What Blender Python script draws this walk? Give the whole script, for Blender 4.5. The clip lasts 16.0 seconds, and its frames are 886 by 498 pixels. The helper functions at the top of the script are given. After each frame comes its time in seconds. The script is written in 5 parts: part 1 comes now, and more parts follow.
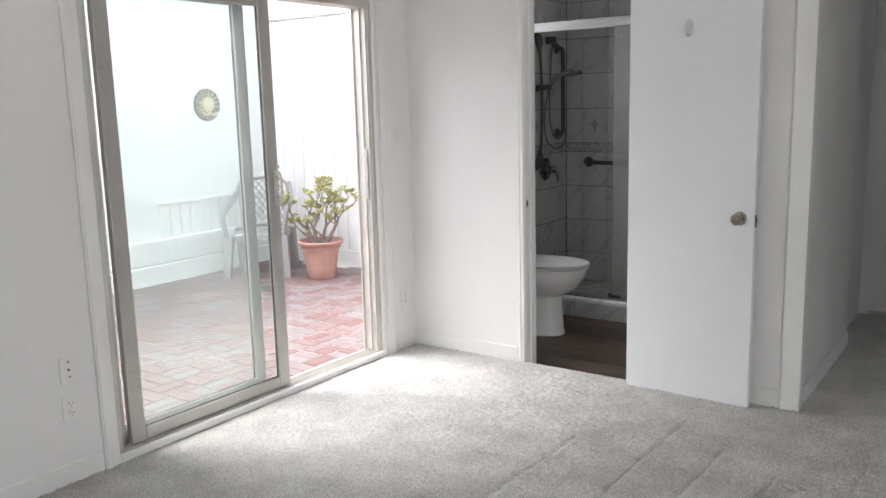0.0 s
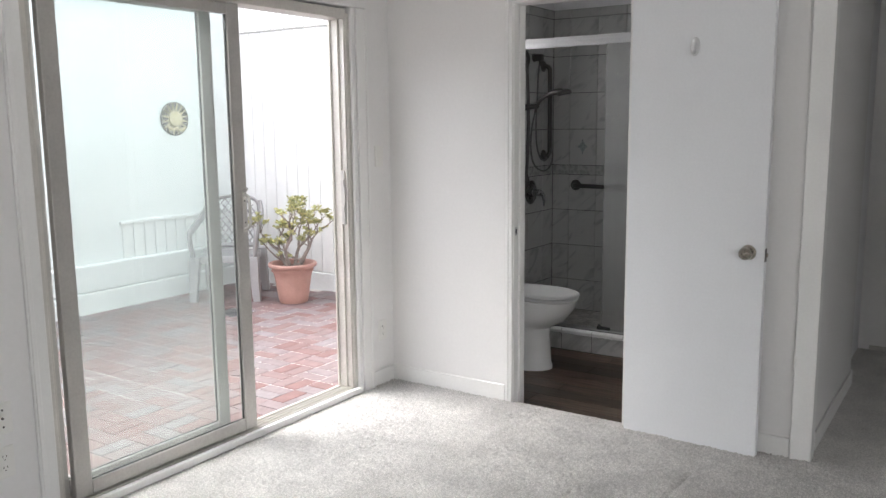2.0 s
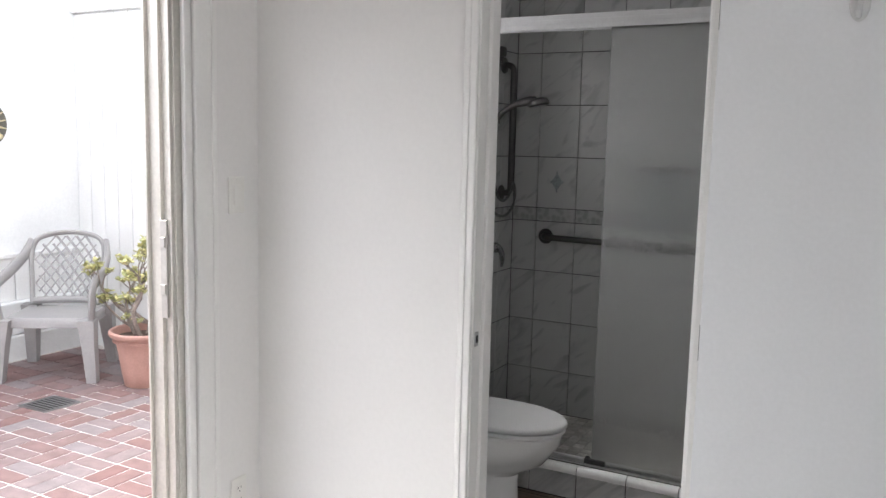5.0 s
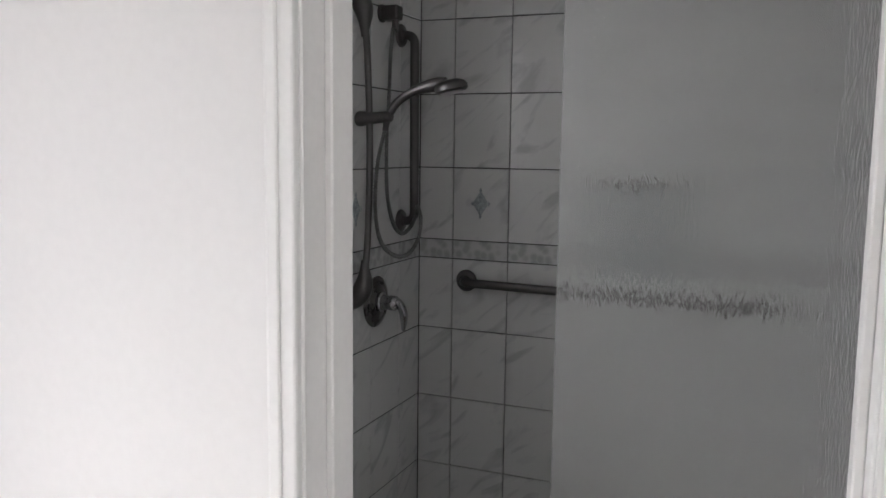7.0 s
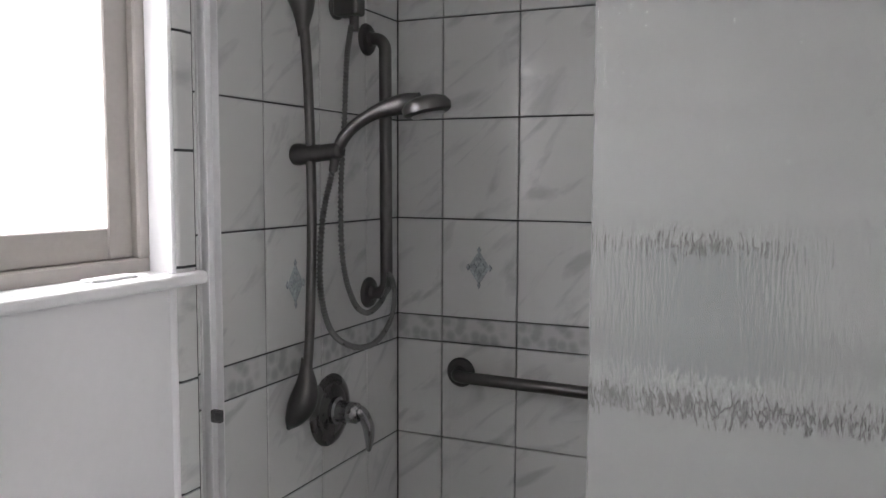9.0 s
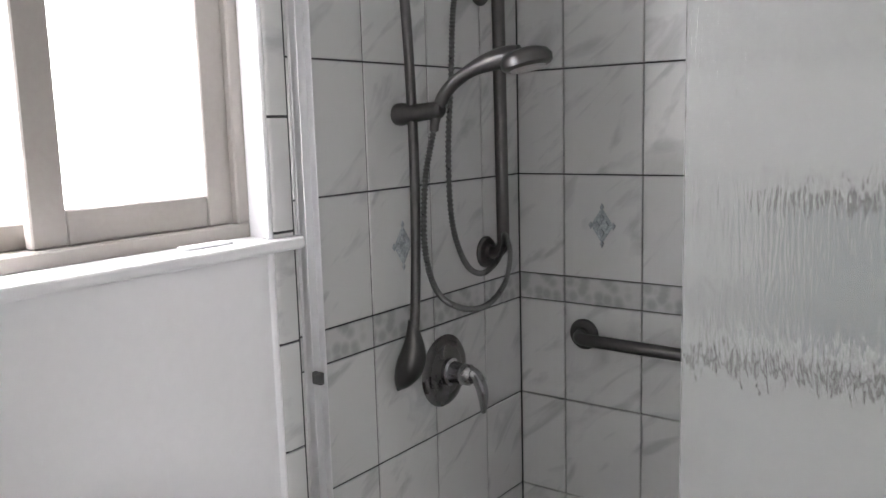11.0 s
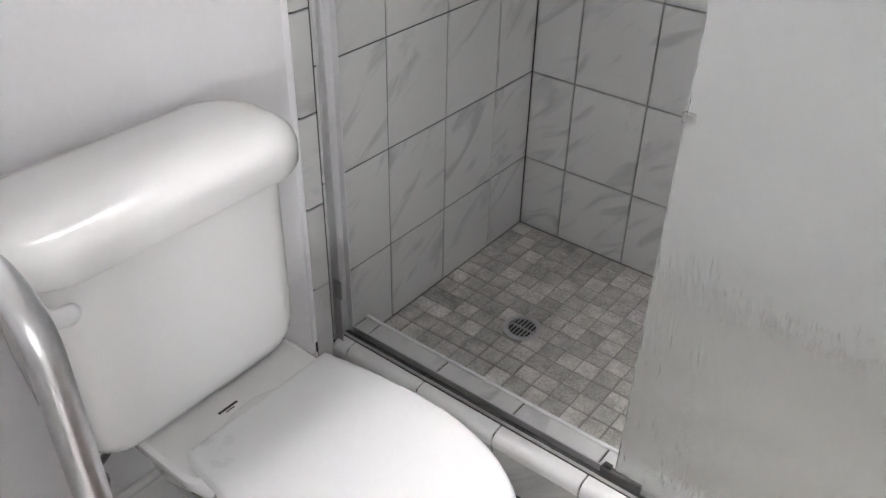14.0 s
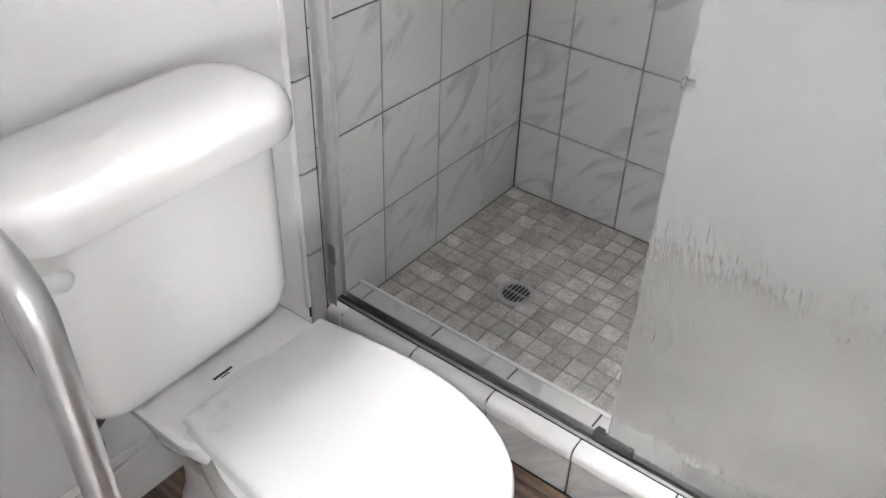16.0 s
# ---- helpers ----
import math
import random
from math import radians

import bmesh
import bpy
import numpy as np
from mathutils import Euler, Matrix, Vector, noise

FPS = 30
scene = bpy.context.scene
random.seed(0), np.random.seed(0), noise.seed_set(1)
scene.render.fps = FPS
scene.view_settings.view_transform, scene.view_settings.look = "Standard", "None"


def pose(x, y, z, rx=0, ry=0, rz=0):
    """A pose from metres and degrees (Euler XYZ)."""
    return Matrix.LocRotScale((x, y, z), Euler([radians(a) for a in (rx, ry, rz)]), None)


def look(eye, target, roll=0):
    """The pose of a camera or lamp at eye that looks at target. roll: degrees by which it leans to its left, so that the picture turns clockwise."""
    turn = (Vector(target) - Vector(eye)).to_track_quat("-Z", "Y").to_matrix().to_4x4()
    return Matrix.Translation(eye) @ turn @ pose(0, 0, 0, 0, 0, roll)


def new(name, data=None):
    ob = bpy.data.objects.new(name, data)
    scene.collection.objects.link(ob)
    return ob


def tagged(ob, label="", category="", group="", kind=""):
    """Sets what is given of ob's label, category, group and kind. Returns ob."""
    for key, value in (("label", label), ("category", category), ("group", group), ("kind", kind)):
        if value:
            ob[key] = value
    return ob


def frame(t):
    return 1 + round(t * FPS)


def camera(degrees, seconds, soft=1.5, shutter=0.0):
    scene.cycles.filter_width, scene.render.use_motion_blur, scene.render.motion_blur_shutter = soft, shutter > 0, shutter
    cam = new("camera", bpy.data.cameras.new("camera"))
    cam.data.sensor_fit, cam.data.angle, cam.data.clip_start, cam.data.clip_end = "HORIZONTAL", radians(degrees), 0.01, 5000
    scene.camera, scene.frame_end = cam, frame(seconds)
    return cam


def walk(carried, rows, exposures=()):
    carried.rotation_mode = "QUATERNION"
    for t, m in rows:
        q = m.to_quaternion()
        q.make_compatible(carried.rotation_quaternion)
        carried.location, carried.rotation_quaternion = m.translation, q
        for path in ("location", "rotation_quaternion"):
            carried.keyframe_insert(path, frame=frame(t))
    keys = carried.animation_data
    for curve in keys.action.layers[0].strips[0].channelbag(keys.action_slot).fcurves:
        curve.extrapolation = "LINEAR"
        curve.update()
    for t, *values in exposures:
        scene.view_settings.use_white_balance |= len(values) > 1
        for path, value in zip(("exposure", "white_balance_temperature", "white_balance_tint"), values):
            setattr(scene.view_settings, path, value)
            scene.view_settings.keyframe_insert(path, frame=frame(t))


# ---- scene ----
cam = camera(56.2, 16.0)
PATH = [
    (0, (-0.05, 0.247, 1.455), (-1.194, 1.851, 1.114), -1.5),
    (0.5, (-0.041, 0.266, 1.462), (-1.194, 1.839, 1.021), -1.7),
    (1, (-0.051, 0.252, 1.459), (-1.2, 1.834, 1.037), -1.2),
    (1.5, (-0.108, 0.33, 1.47), (-1.246, 1.932, 1.099), -0.8),
    (2, (-0.287, 0.5, 1.471), (-1.381, 2.147, 1.167), -0.6),
    (2.5, (-0.478, 0.676, 1.462), (-1.492, 2.377, 1.179), -0.5),
    (3, (-0.632, 0.976, 1.459), (-1.636, 2.682, 1.173), 0.0),
    (3.5, (-0.778, 1.253, 1.464), (-1.776, 2.961, 1.173), 1.2),
    (4, (-0.964, 1.542, 1.459), (-1.956, 3.254, 1.166), 1.6),
    (4.2, (-1.038, 1.662, 1.461), (-2.026, 3.378, 1.179), 1.5),
    (6.3, (-1.659, 2.945, 1.452), (-2.472, 4.757, 1.215), 1.1),
    (6.5, (-1.697, 3.064, 1.447), (-2.489, 4.885, 1.205), 0.8),
    (7, (-1.809, 3.417, 1.474), (-2.577, 5.247, 1.233), 0.7),
    (7.5, (-1.912, 3.669, 1.508), (-2.688, 5.494, 1.248), 1.0),
    (8, (-2.041, 3.929, 1.507), (-2.773, 5.778, 1.289), 0.4),
    (8.2, (-2.077, 4.002, 1.493), (-2.773, 5.868, 1.309), -0.1),
    (10.3, (-1.937, 4.353, 1.552), (-3.086, 5.977, 1.346), -1.2),
    (10.5, (-1.935, 4.349, 1.544), (-3.103, 5.958, 1.326), -1.7),
    (11, (-1.937, 4.35, 1.537), (-3.118, 5.937, 1.242), -1.6),
    (11.5, (-1.945, 4.362, 1.532), (-3.125, 5.917, 1.099), -1.4),
    (12, (-1.951, 4.366, 1.509), (-3.125, 5.883, 0.944), -1.6),
    (12.5, (-1.948, 4.372, 1.487), (-3.099, 5.843, 0.774), -1.6),
    (13, (-1.948, 4.382, 1.464), (-3.059, 5.807, 0.607), -1.1),
    (13.5, (-1.95, 4.381, 1.454), (-3.009, 5.746, 0.447), 0.1),
    (14, (-1.954, 4.378, 1.434), (-2.958, 5.684, 0.299), 1.2),
    (14.5, (-1.952, 4.388, 1.422), (-2.907, 5.638, 0.186), 1.9),
    (15, (-1.95, 4.386, 1.415), (-2.882, 5.612, 0.139), 2.4),
    (15.5, (-1.953, 4.383, 1.422), (-2.884, 5.62, 0.156), 2.1),
    (16, (-1.967, 4.38, 1.434), (-2.919, 5.66, 0.227), 1.9),
]
walk(cam, [(t, look(eye, target, roll)) for t, eye, target, roll in PATH], exposures=((0, -0.45, 6400, 11), (1.5, -0.50, 6400, 11), (2.5, -0.66, 6400, 11), (4.2, -0.64, 6400, 11), (6.3, -0.12, 6400, 13), (7.0, -0.12, 6400, 13), (7.5, -0.06, 6400, 13), (8.2, 0.22, 6400, 14), (10.3, 0.80, 6400, 13), (11.5, 0.98, 6400, 13), (12, 1.08, 6400, 13), (13, 0.98, 6400, 13), (14, 1.28, 6400, 13), (15, 1.58, 6400, 13), (16, 1.55, 6400, 13)))
SKY, LAMP_S, LAMP_B = 1.12, 60.0, 13.0

# ---- world, sun and large lights ----
world = bpy.data.worlds.new("sky")
scene.world = world
world.use_nodes = True
wn = world.node_tree.nodes
sky = wn.new("ShaderNodeTexSky")
sky.sky_type, sky.sun_disc = "NISHITA", False
sky.sun_elevation, sky.sun_rotation = radians(55), radians(250)
sky.air_density, sky.dust_density, sky.ozone_density = 1.0, 4.0, 1.0
mix = wn.new("ShaderNodeHueSaturation")
mix.inputs["Saturation"].default_value = 0.25
world.node_tree.links.new(sky.outputs[0], mix.inputs["Color"])
world.node_tree.links.new(mix.outputs[0], wn["Background"].inputs[0])
wn["Background"].inputs[1].default_value = SKY

sun = new("sun", bpy.data.lights.new("sun", "SUN"))
sun.data.energy, sun.data.angle, sun.data.color = 0.9, radians(70), (1.0, 0.97, 0.93)
sun.rotation_euler = (radians(35), 0, radians(250 - 180))


def area_lamp(name, m, w, h, watts, colour=(1.0, 0.99, 0.97)):
    """Sky light that stands in an opening."""
    lamp = bpy.data.lights.new(name, "AREA")
    lamp.shape, lamp.size, lamp.size_y, lamp.energy, lamp.color = "RECTANGLE", w, h, watts, colour
    ob = new(name, lamp)
    ob.matrix_world = m
    return ob


# ---- materials ----
def material(name, base, rough=0.5, metal=0.0, var=0.06, scale=6.0, fine=90.0, bump=0.0, bump_scale=None,
             island=0.0, coat=0.0, hue=None, transmission=0.0, ior=1.45, dist=0.002, rough_var=0.08):
    """A surface with colour change at two scales, uneven gloss and fine relief."""
    m = bpy.data.materials.new(name)
    m.use_nodes = True
    nt = m.node_tree
    n, link = nt.nodes, nt.links.new
    b = n["Principled BSDF"]
    co = n.new("ShaderNodeTexCoord")
    big, small = n.new("ShaderNodeTexNoise"), n.new("ShaderNodeTexNoise")
    for tex, s, d in ((big, scale, 5), (small, fine, 3)):
        tex.inputs["Scale"].default_value, tex.inputs["Detail"].default_value = s, d
        link(co.outputs["Object"], tex.inputs["Vector"])
    add = n.new("ShaderNodeMath")
    add.operation = "ADD"
    link(big.outputs["Fac"], add.inputs[0])
    link(small.outputs["Fac"], add.inputs[1])
    value = add.outputs[0]
    ramp = n.new("ShaderNodeMapRange")
    ramp.inputs["From Min"].default_value, ramp.inputs["From Max"].default_value = 0.7, 1.3
    ramp.inputs["To Min"].default_value, ramp.inputs["To Max"].default_value = 1 - var, 1 + var
    link(value, ramp.inputs["Value"])
    hsv = n.new("ShaderNodeHueSaturation")
    hsv.inputs["Color"].default_value = (*base, 1)
    if island:
        info = n.new("ShaderNodeObjectInfo")
        geo = n.new("ShaderNodeNewGeometry")
        s = n.new("ShaderNodeMath")
        s.operation = "ADD"
        link(info.outputs["Random"], s.inputs[0])
        link(geo.outputs["Random Per Island"], s.inputs[1])
        fr = n.new("ShaderNodeMath")
        fr.operation = "FRACT"
        link(s.outputs[0], fr.inputs[0])
        mr = n.new("ShaderNodeMapRange")
        mr.inputs["To Min"].default_value, mr.inputs["To Max"].default_value = 1 - island, 1 + island
        link(fr.outputs[0], mr.inputs["Value"])
        mul = n.new("ShaderNodeMath")
        mul.operation = "MULTIPLY"
        link(ramp.outputs[0], mul.inputs[0])
        link(mr.outputs[0], mul.inputs[1])
        link(mul.outputs[0], hsv.inputs["Value"])
        if hue:
            mh = n.new("ShaderNodeMix")
            mh.data_type = "RGBA"
            mh.inputs["A"].default_value, mh.inputs["B"].default_value = (*base, 1), (*hue, 1)
            link(fr.outputs[0], mh.inputs["Factor"])
            link(mh.outputs["Result"], hsv.inputs["Color"])
    else:
        link(ramp.outputs[0], hsv.inputs["Value"])
    link(hsv.outputs[0], b.inputs["Base Color"])
    rr = n.new("ShaderNodeMapRange")
    rr.inputs["To Min"].default_value, rr.inputs["To Max"].default_value = max(0.02, rough - rough_var), min(1, rough + rough_var)
    link(big.outputs["Fac"], rr.inputs["Value"])
    link(rr.outputs[0], b.inputs["Roughness"])
    b.inputs["Metallic"].default_value, b.inputs["IOR"].default_value = metal, ior
    b.inputs["Coat Weight"].default_value, b.inputs["Transmission Weight"].default_value = coat, transmission
    if bump:
        bp = n.new("ShaderNodeBump")
        bp.inputs["Strength"].default_value, bp.inputs["Distance"].default_value = bump, dist
        src = small
        if bump_scale:
            src = n.new("ShaderNodeTexNoise")
            src.inputs["Scale"].default_value, src.inputs["Detail"].default_value = bump_scale, 4
            link(co.outputs["Object"], src.inputs["Vector"])
        link(src.outputs["Fac"], bp.inputs["Height"])
        link(bp.outputs[0], b.inputs["Normal"])
    return m


def nodes_of(m):
    return m.node_tree.nodes, m.node_tree.links.new, m.node_tree.nodes["Principled BSDF"]


WALL = material("wall_paint", (0.80, 0.79, 0.78), 0.6, var=0.02, scale=2, fine=60, bump=0.12, bump_scale=220, dist=0.001)
BATHWALL = material("bath_paint", (0.87, 0.87, 0.885), 0.35, var=0.015, scale=2, fine=60, bump=0.1, bump_scale=160, dist=0.001)
CEIL = material("ceiling_paint", (0.83, 0.82, 0.80), 0.8, var=0.03, bump=0.3, bump_scale=120)
TRIM = material("trim_paint", (0.82, 0.815, 0.80), 0.35, var=0.025, scale=5, bump=0.08, bump_scale=60)
DOORP = material("door_paint", (0.80, 0.81, 0.83), 0.42, var=0.025, scale=3, bump=0.1, bump_scale=90)
ALU = material("aluminium", (0.50, 0.485, 0.46), 0.42, metal=0.5, var=0.08, scale=9, bump=0.05)
ALUP = material("aluminium_pale", (0.62, 0.60, 0.56), 0.45, metal=0.45, var=0.08, scale=9, bump=0.05)
DARKSEAL = material("dark_seal", (0.06, 0.06, 0.06), 0.6, var=0.2)
CHROME = material("chrome", (0.42, 0.42, 0.43), 0.2, metal=1.0, var=0.03, scale=8, rough_var=0.06)
CHROMEDULL = material("shower_frame_metal", (0.70, 0.70, 0.71), 0.36, metal=0.55, var=0.04, scale=6, rough_var=0.05)
STEEL = material("brushed_steel", (0.50, 0.50, 0.51), 0.32, metal=1.0, var=0.05, scale=20, bump=0.06, bump_scale=400, rough_var=0.1)
TRACK = material("worn_track_metal", (0.52, 0.52, 0.52), 0.40, metal=0.8, var=0.05, scale=14, rough_var=0.06)
SATIN = material("satin_nickel", (0.115, 0.112, 0.11), 0.38, metal=1.0, var=0.06, scale=16, rough_var=0.1)
VALVE = material("worn_nickel", (0.155, 0.15, 0.148), 0.28, metal=1.0, var=0.08, scale=20, rough_var=0.1)
BRASS = material("antique_brass", (0.40, 0.37, 0.32), 0.26, metal=1.0, var=0.12, scale=40, rough_var=0.12)
PORCELAIN = material("porcelain", (0.79, 0.79, 0.785), 0.08, var=0.012, scale=3, coat=0.3, rough_var=0.03)
SEATP = material("seat_plastic", (0.62, 0.625, 0.63), 0.3, var=0.012, scale=3, rough_var=0.06)
PLATE = material("plate_plastic", (0.80, 0.79, 0.76), 0.35, var=0.02)
SLOT = material("slot_dark", (0.03, 0.03, 0.03), 0.5, var=0.1)
GROUT = material("grout", (0.045, 0.047, 0.05), 0.9, var=0.25, scale=20, bump=0.4)
FGROUT = material("floor_grout", (0.27, 0.262, 0.25), 0.9, var=0.2, scale=20, bump=0.4)
STONE = material("tumbled_stone", (0.45, 0.435, 0.41), 0.45, var=0.34, scale=22, fine=160, bump=0.35, island=0.16, hue=(0.50, 0.485, 0.46))
WHITETILE = material("white_trim_tile", (0.80, 0.80, 0.80), 0.12, var=0.03, scale=6, coat=0.3)
BRICK = material("patio_brick", (0.245, 0.140, 0.130), 0.85, var=0.2, scale=14, fine=220, bump=0.5, island=0.22, hue=(0.18, 0.16, 0.162))
MORTAR = material("mortar", (0.58, 0.55, 0.52), 0.95, var=0.18, scale=25, bump=0.5)
STUCCO = material("white_stucco", (0.78, 0.79, 0.78), 0.85, var=0.05, scale=3, fine=60, bump=0.5, bump_scale=90, dist=0.004)
BOARD = material("white_board", (0.79, 0.79, 0.775), 0.6, var=0.06, scale=4, bump=0.25, bump_scale=50, island=0.03)
TERRA = material("terracotta_plastic", (0.47, 0.275, 0.23), 0.55, var=0.1, scale=8, bump=0.15)
SOIL = material("soil", (0.09, 0.06, 0.045), 0.95, var=0.4, scale=40, bump=1.0)
BARK = material("succulent_bark", (0.24, 0.20, 0.175), 0.85, var=0.3, scale=30, bump=0.8, bump_scale=90, dist=0.004)
LEAF = material("jade_leaf", (0.30, 0.33, 0.13), 0.4, var=0.25, scale=12, island=0.3, hue=(0.46, 0.42, 0.19))
RESIN = material("grey_resin", (0.33, 0.32, 0.315), 0.5, var=0.08, scale=6, bump=0.1)
PLAQUE = material("plaque_dark", (0.11, 0.105, 0.085), 0.6, var=0.25, scale=30, bump=0.4)
GOLD = material("plaque_gold", (0.55, 0.48, 0.30), 0.5, var=0.2, scale=30, bump=0.3)
HOSE = material("hose_metal", (0.17, 0.17, 0.17), 0.3, metal=1.0, var=0.1, scale=60)
RUBBER = material("rubber", (0.05, 0.05, 0.05), 0.7, var=0.2)
DECOR = material("tile_relief", (0.36, 0.39, 0.41), 0.25, var=0.35, scale=60, fine=200, bump=0.3)
EXT = material("exterior_render", (0.72, 0.71, 0.69), 0.9, var=0.06, bump=0.4)


def carpet_material():
    m = material("carpet", (0.71, 0.69, 0.665), 0.95, var=0.22, scale=5, fine=260, bump=0.9, bump_scale=420, dist=0.006)
    n, link, b = nodes_of(m)
    b.inputs["Specular IOR Level"].default_value = 0.1
    b.inputs["Sheen Weight"].default_value = 0.25
    # shade between tufts is put into the colour: cells darken away from their centres
    co, tex, mr, mul = n.new("ShaderNodeTexCoord"), n.new("ShaderNodeTexVoronoi"), n.new("ShaderNodeMapRange"), n.new("ShaderNodeMath")
    tex.inputs["Scale"].default_value = 130
    link(co.outputs["Object"], tex.inputs["Vector"])
    mr.inputs["From Min"].default_value, mr.inputs["From Max"].default_value = 0.15, 0.75
    mr.inputs["To Min"].default_value, mr.inputs["To Max"].default_value = 1.10, 0.76
    link(tex.outputs["Distance"], mr.inputs["Value"])
    hsv = b.inputs["Base Color"].links[0].from_node
    mul.operation = "MULTIPLY"
    link(hsv.inputs["Value"].links[0].from_socket, mul.inputs[0])
    link(mr.outputs[0], mul.inputs[1])
    link(mul.outputs[0], hsv.inputs["Value"])
    return m


def marble_material():
    """Glazed off-white tile with soft grey diagonal veins, different on each tile."""
    m = material("marble_tile", (0.66, 0.67, 0.665), 0.16, var=0.03, scale=8, coat=0.2)
    n, link, b = nodes_of(m)
    co, info = n.new("ShaderNodeTexCoord"), n.new("ShaderNodeObjectInfo")
    off = n.new("ShaderNodeVectorMath")
    off.operation = "SCALE"
    off.inputs[0].default_value = (13, 29, 17)
    link(info.outputs["Random"], off.inputs["Scale"])
    add = n.new("ShaderNodeVectorMath")
    link(co.outputs["Object"], add.inputs[0])
    link(off.outputs[0], add.inputs[1])
    turn = n.new("ShaderNodeMapping")
    turn.inputs["Rotation"].default_value = (0, radians(40), 0)
    link(add.outputs[0], turn.inputs["Vector"])
    squash = n.new("ShaderNodeMapping")
    squash.inputs["Scale"].default_value = (1.6, 1.6, 5.5)
    link(turn.outputs[0], squash.inputs["Vector"])
    tex = n.new("ShaderNodeTexNoise")
    tex.inputs["Scale"].default_value, tex.inputs["Detail"].default_value, tex.inputs["Distortion"].default_value = 2.0, 6, 1.5
    link(squash.outputs[0], tex.inputs["Vector"])
    ramp = n.new("ShaderNodeValToRGB")
    e = ramp.color_ramp.elements
    e[0].position, e[0].color = 0.33, (0.45, 0.457, 0.46, 1)
    e[1].position, e[1].color = 0.46, (0.60, 0.605, 0.60, 1)
    k = e.new(0.41)
    k.color = (0.54, 0.547, 0.55, 1)
    link(tex.outputs["Fac"], ramp.inputs["Fac"])
    link(ramp.outputs[0], b.inputs["Base Color"])
    return m


def wood_material():
    m = material("dark_wood_floor", (0.075, 0.052, 0.039), 0.38, var=0.2, scale=4, island=0.35, hue=(0.115, 0.08, 0.058))
    n, link, b = nodes_of(m)
    co, mp, tex = n.new("ShaderNodeTexCoord"), n.new("ShaderNodeMapping"), n.new("ShaderNodeTexNoise")
    mp.inputs["Scale"].default_value = (3, 40, 40)
    tex.inputs["Scale"].default_value, tex.inputs["Detail"].default_value = 1.6, 6
    link(co.outputs["Object"], mp.inputs["Vector"])
    link(mp.outputs[0], tex.inputs["Vector"])
    hsv = b.inputs["Base Color"].links[0].from_node
    old = hsv.inputs["Value"].links[0].from_socket
    mr, mul = n.new("ShaderNodeMapRange"), n.new("ShaderNodeMath")
    mr.inputs["From Min"].default_value, mr.inputs["From Max"].default_value = 0.3, 0.7
    mr.inputs["To Min"].default_value, mr.inputs["To Max"].default_value = 0.45, 1.6
    mul.operation = "MULTIPLY"
    link(tex.outputs["Fac"], mr.inputs["Value"])
    link(mr.outputs[0], mul.inputs[0])
    link(old, mul.inputs[1])
    link(mul.outputs[0], hsv.inputs["Value"])
    return m


def clear_glass(name, tint=(0.93, 0.97, 0.955), haze=0.0):
    """Window glass; a small translucent share stands in for the pale glare over the pane."""
    m = bpy.data.materials.new(name)
    m.use_nodes = True
    n, link, b = nodes_of(m)
    b.inputs["Base Color"].default_value = (*tint, 1)
    b.inputs["Transmission Weight"].default_value, b.inputs["Roughness"].default_value, b.inputs["IOR"].default_value = 1, 0.0, 1.45
    if haze:
        veil, mix, out = n.new("ShaderNodeBsdfTranslucent"), n.new("ShaderNodeMixShader"), n["Material Output"]
        veil.inputs["Color"].default_value = (0.9, 0.92, 0.91, 1)
        mix.inputs[0].default_value = haze
        link(b.outputs[0], mix.inputs[1])
        link(veil.outputs[0], mix.inputs[2])
        link(mix.outputs[0], out.inputs["Surface"])
    return m


def rain_glass():
    """Obscure shower glass: vertical runnels, part scattering."""
    m = bpy.data.materials.new("rain_glass")
    m.use_nodes = True
    n, link, b = nodes_of(m)
    b.inputs["Base Color"].default_value = (0.79, 0.80, 0.795, 1)
    b.inputs["Transmission Weight"].default_value, b.inputs["Roughness"].default_value, b.inputs["IOR"].default_value = 0.86, 0.09, 1.45
    co, mp, tex = n.new("ShaderNodeTexCoord"), n.new("ShaderNodeMapping"), n.new("ShaderNodeTexNoise")
    mp.inputs["Scale"].default_value = (250, 250, 38)
    tex.inputs["Scale"].default_value, tex.inputs["Detail"].default_value, tex.inputs["Distortion"].default_value = 1.0, 0.6, 0.2
    bp = n.new("ShaderNodeBump")
    bp.inputs["Strength"].default_value, bp.inputs["Distance"].default_value = 0.55, 0.0045
    link(co.outputs["Object"], mp.inputs["Vector"])
    link(mp.outputs[0], tex.inputs["Vector"])
    link(tex.outputs["Fac"], bp.inputs["Height"])
    link(bp.outputs[0], b.inputs["Normal"])
    return m


def shifted(m):
    """Give each piece its own stretch of the pattern."""
    n, link, b = nodes_of(m)
    co, info, off, add = n.new("ShaderNodeTexCoord"), n.new("ShaderNodeObjectInfo"), n.new("ShaderNodeVectorMath"), n.new("ShaderNodeVectorMath")
    off.operation = "SCALE"
    off.inputs[0].default_value = (19, 7, 31)
    link(info.outputs["Random"], off.inputs["Scale"])
    link(co.outputs["Object"], add.inputs[0])
    link(off.outputs[0], add.inputs[1])
    for tex in [k for k in n if k.bl_idname == "ShaderNodeTexNoise"]:
        link(add.outputs[0], tex.inputs["Vector"])


shifted(STONE)
shifted(BRICK)
CARPET, MARBLE, WOOD = carpet_material(), marble_material(), wood_material()
GLASS, RAIN = clear_glass("slider_glass", (0.84, 0.90, 0.88), haze=0.02), rain_glass()
FROST = clear_glass("window_glass", (1, 1, 1))


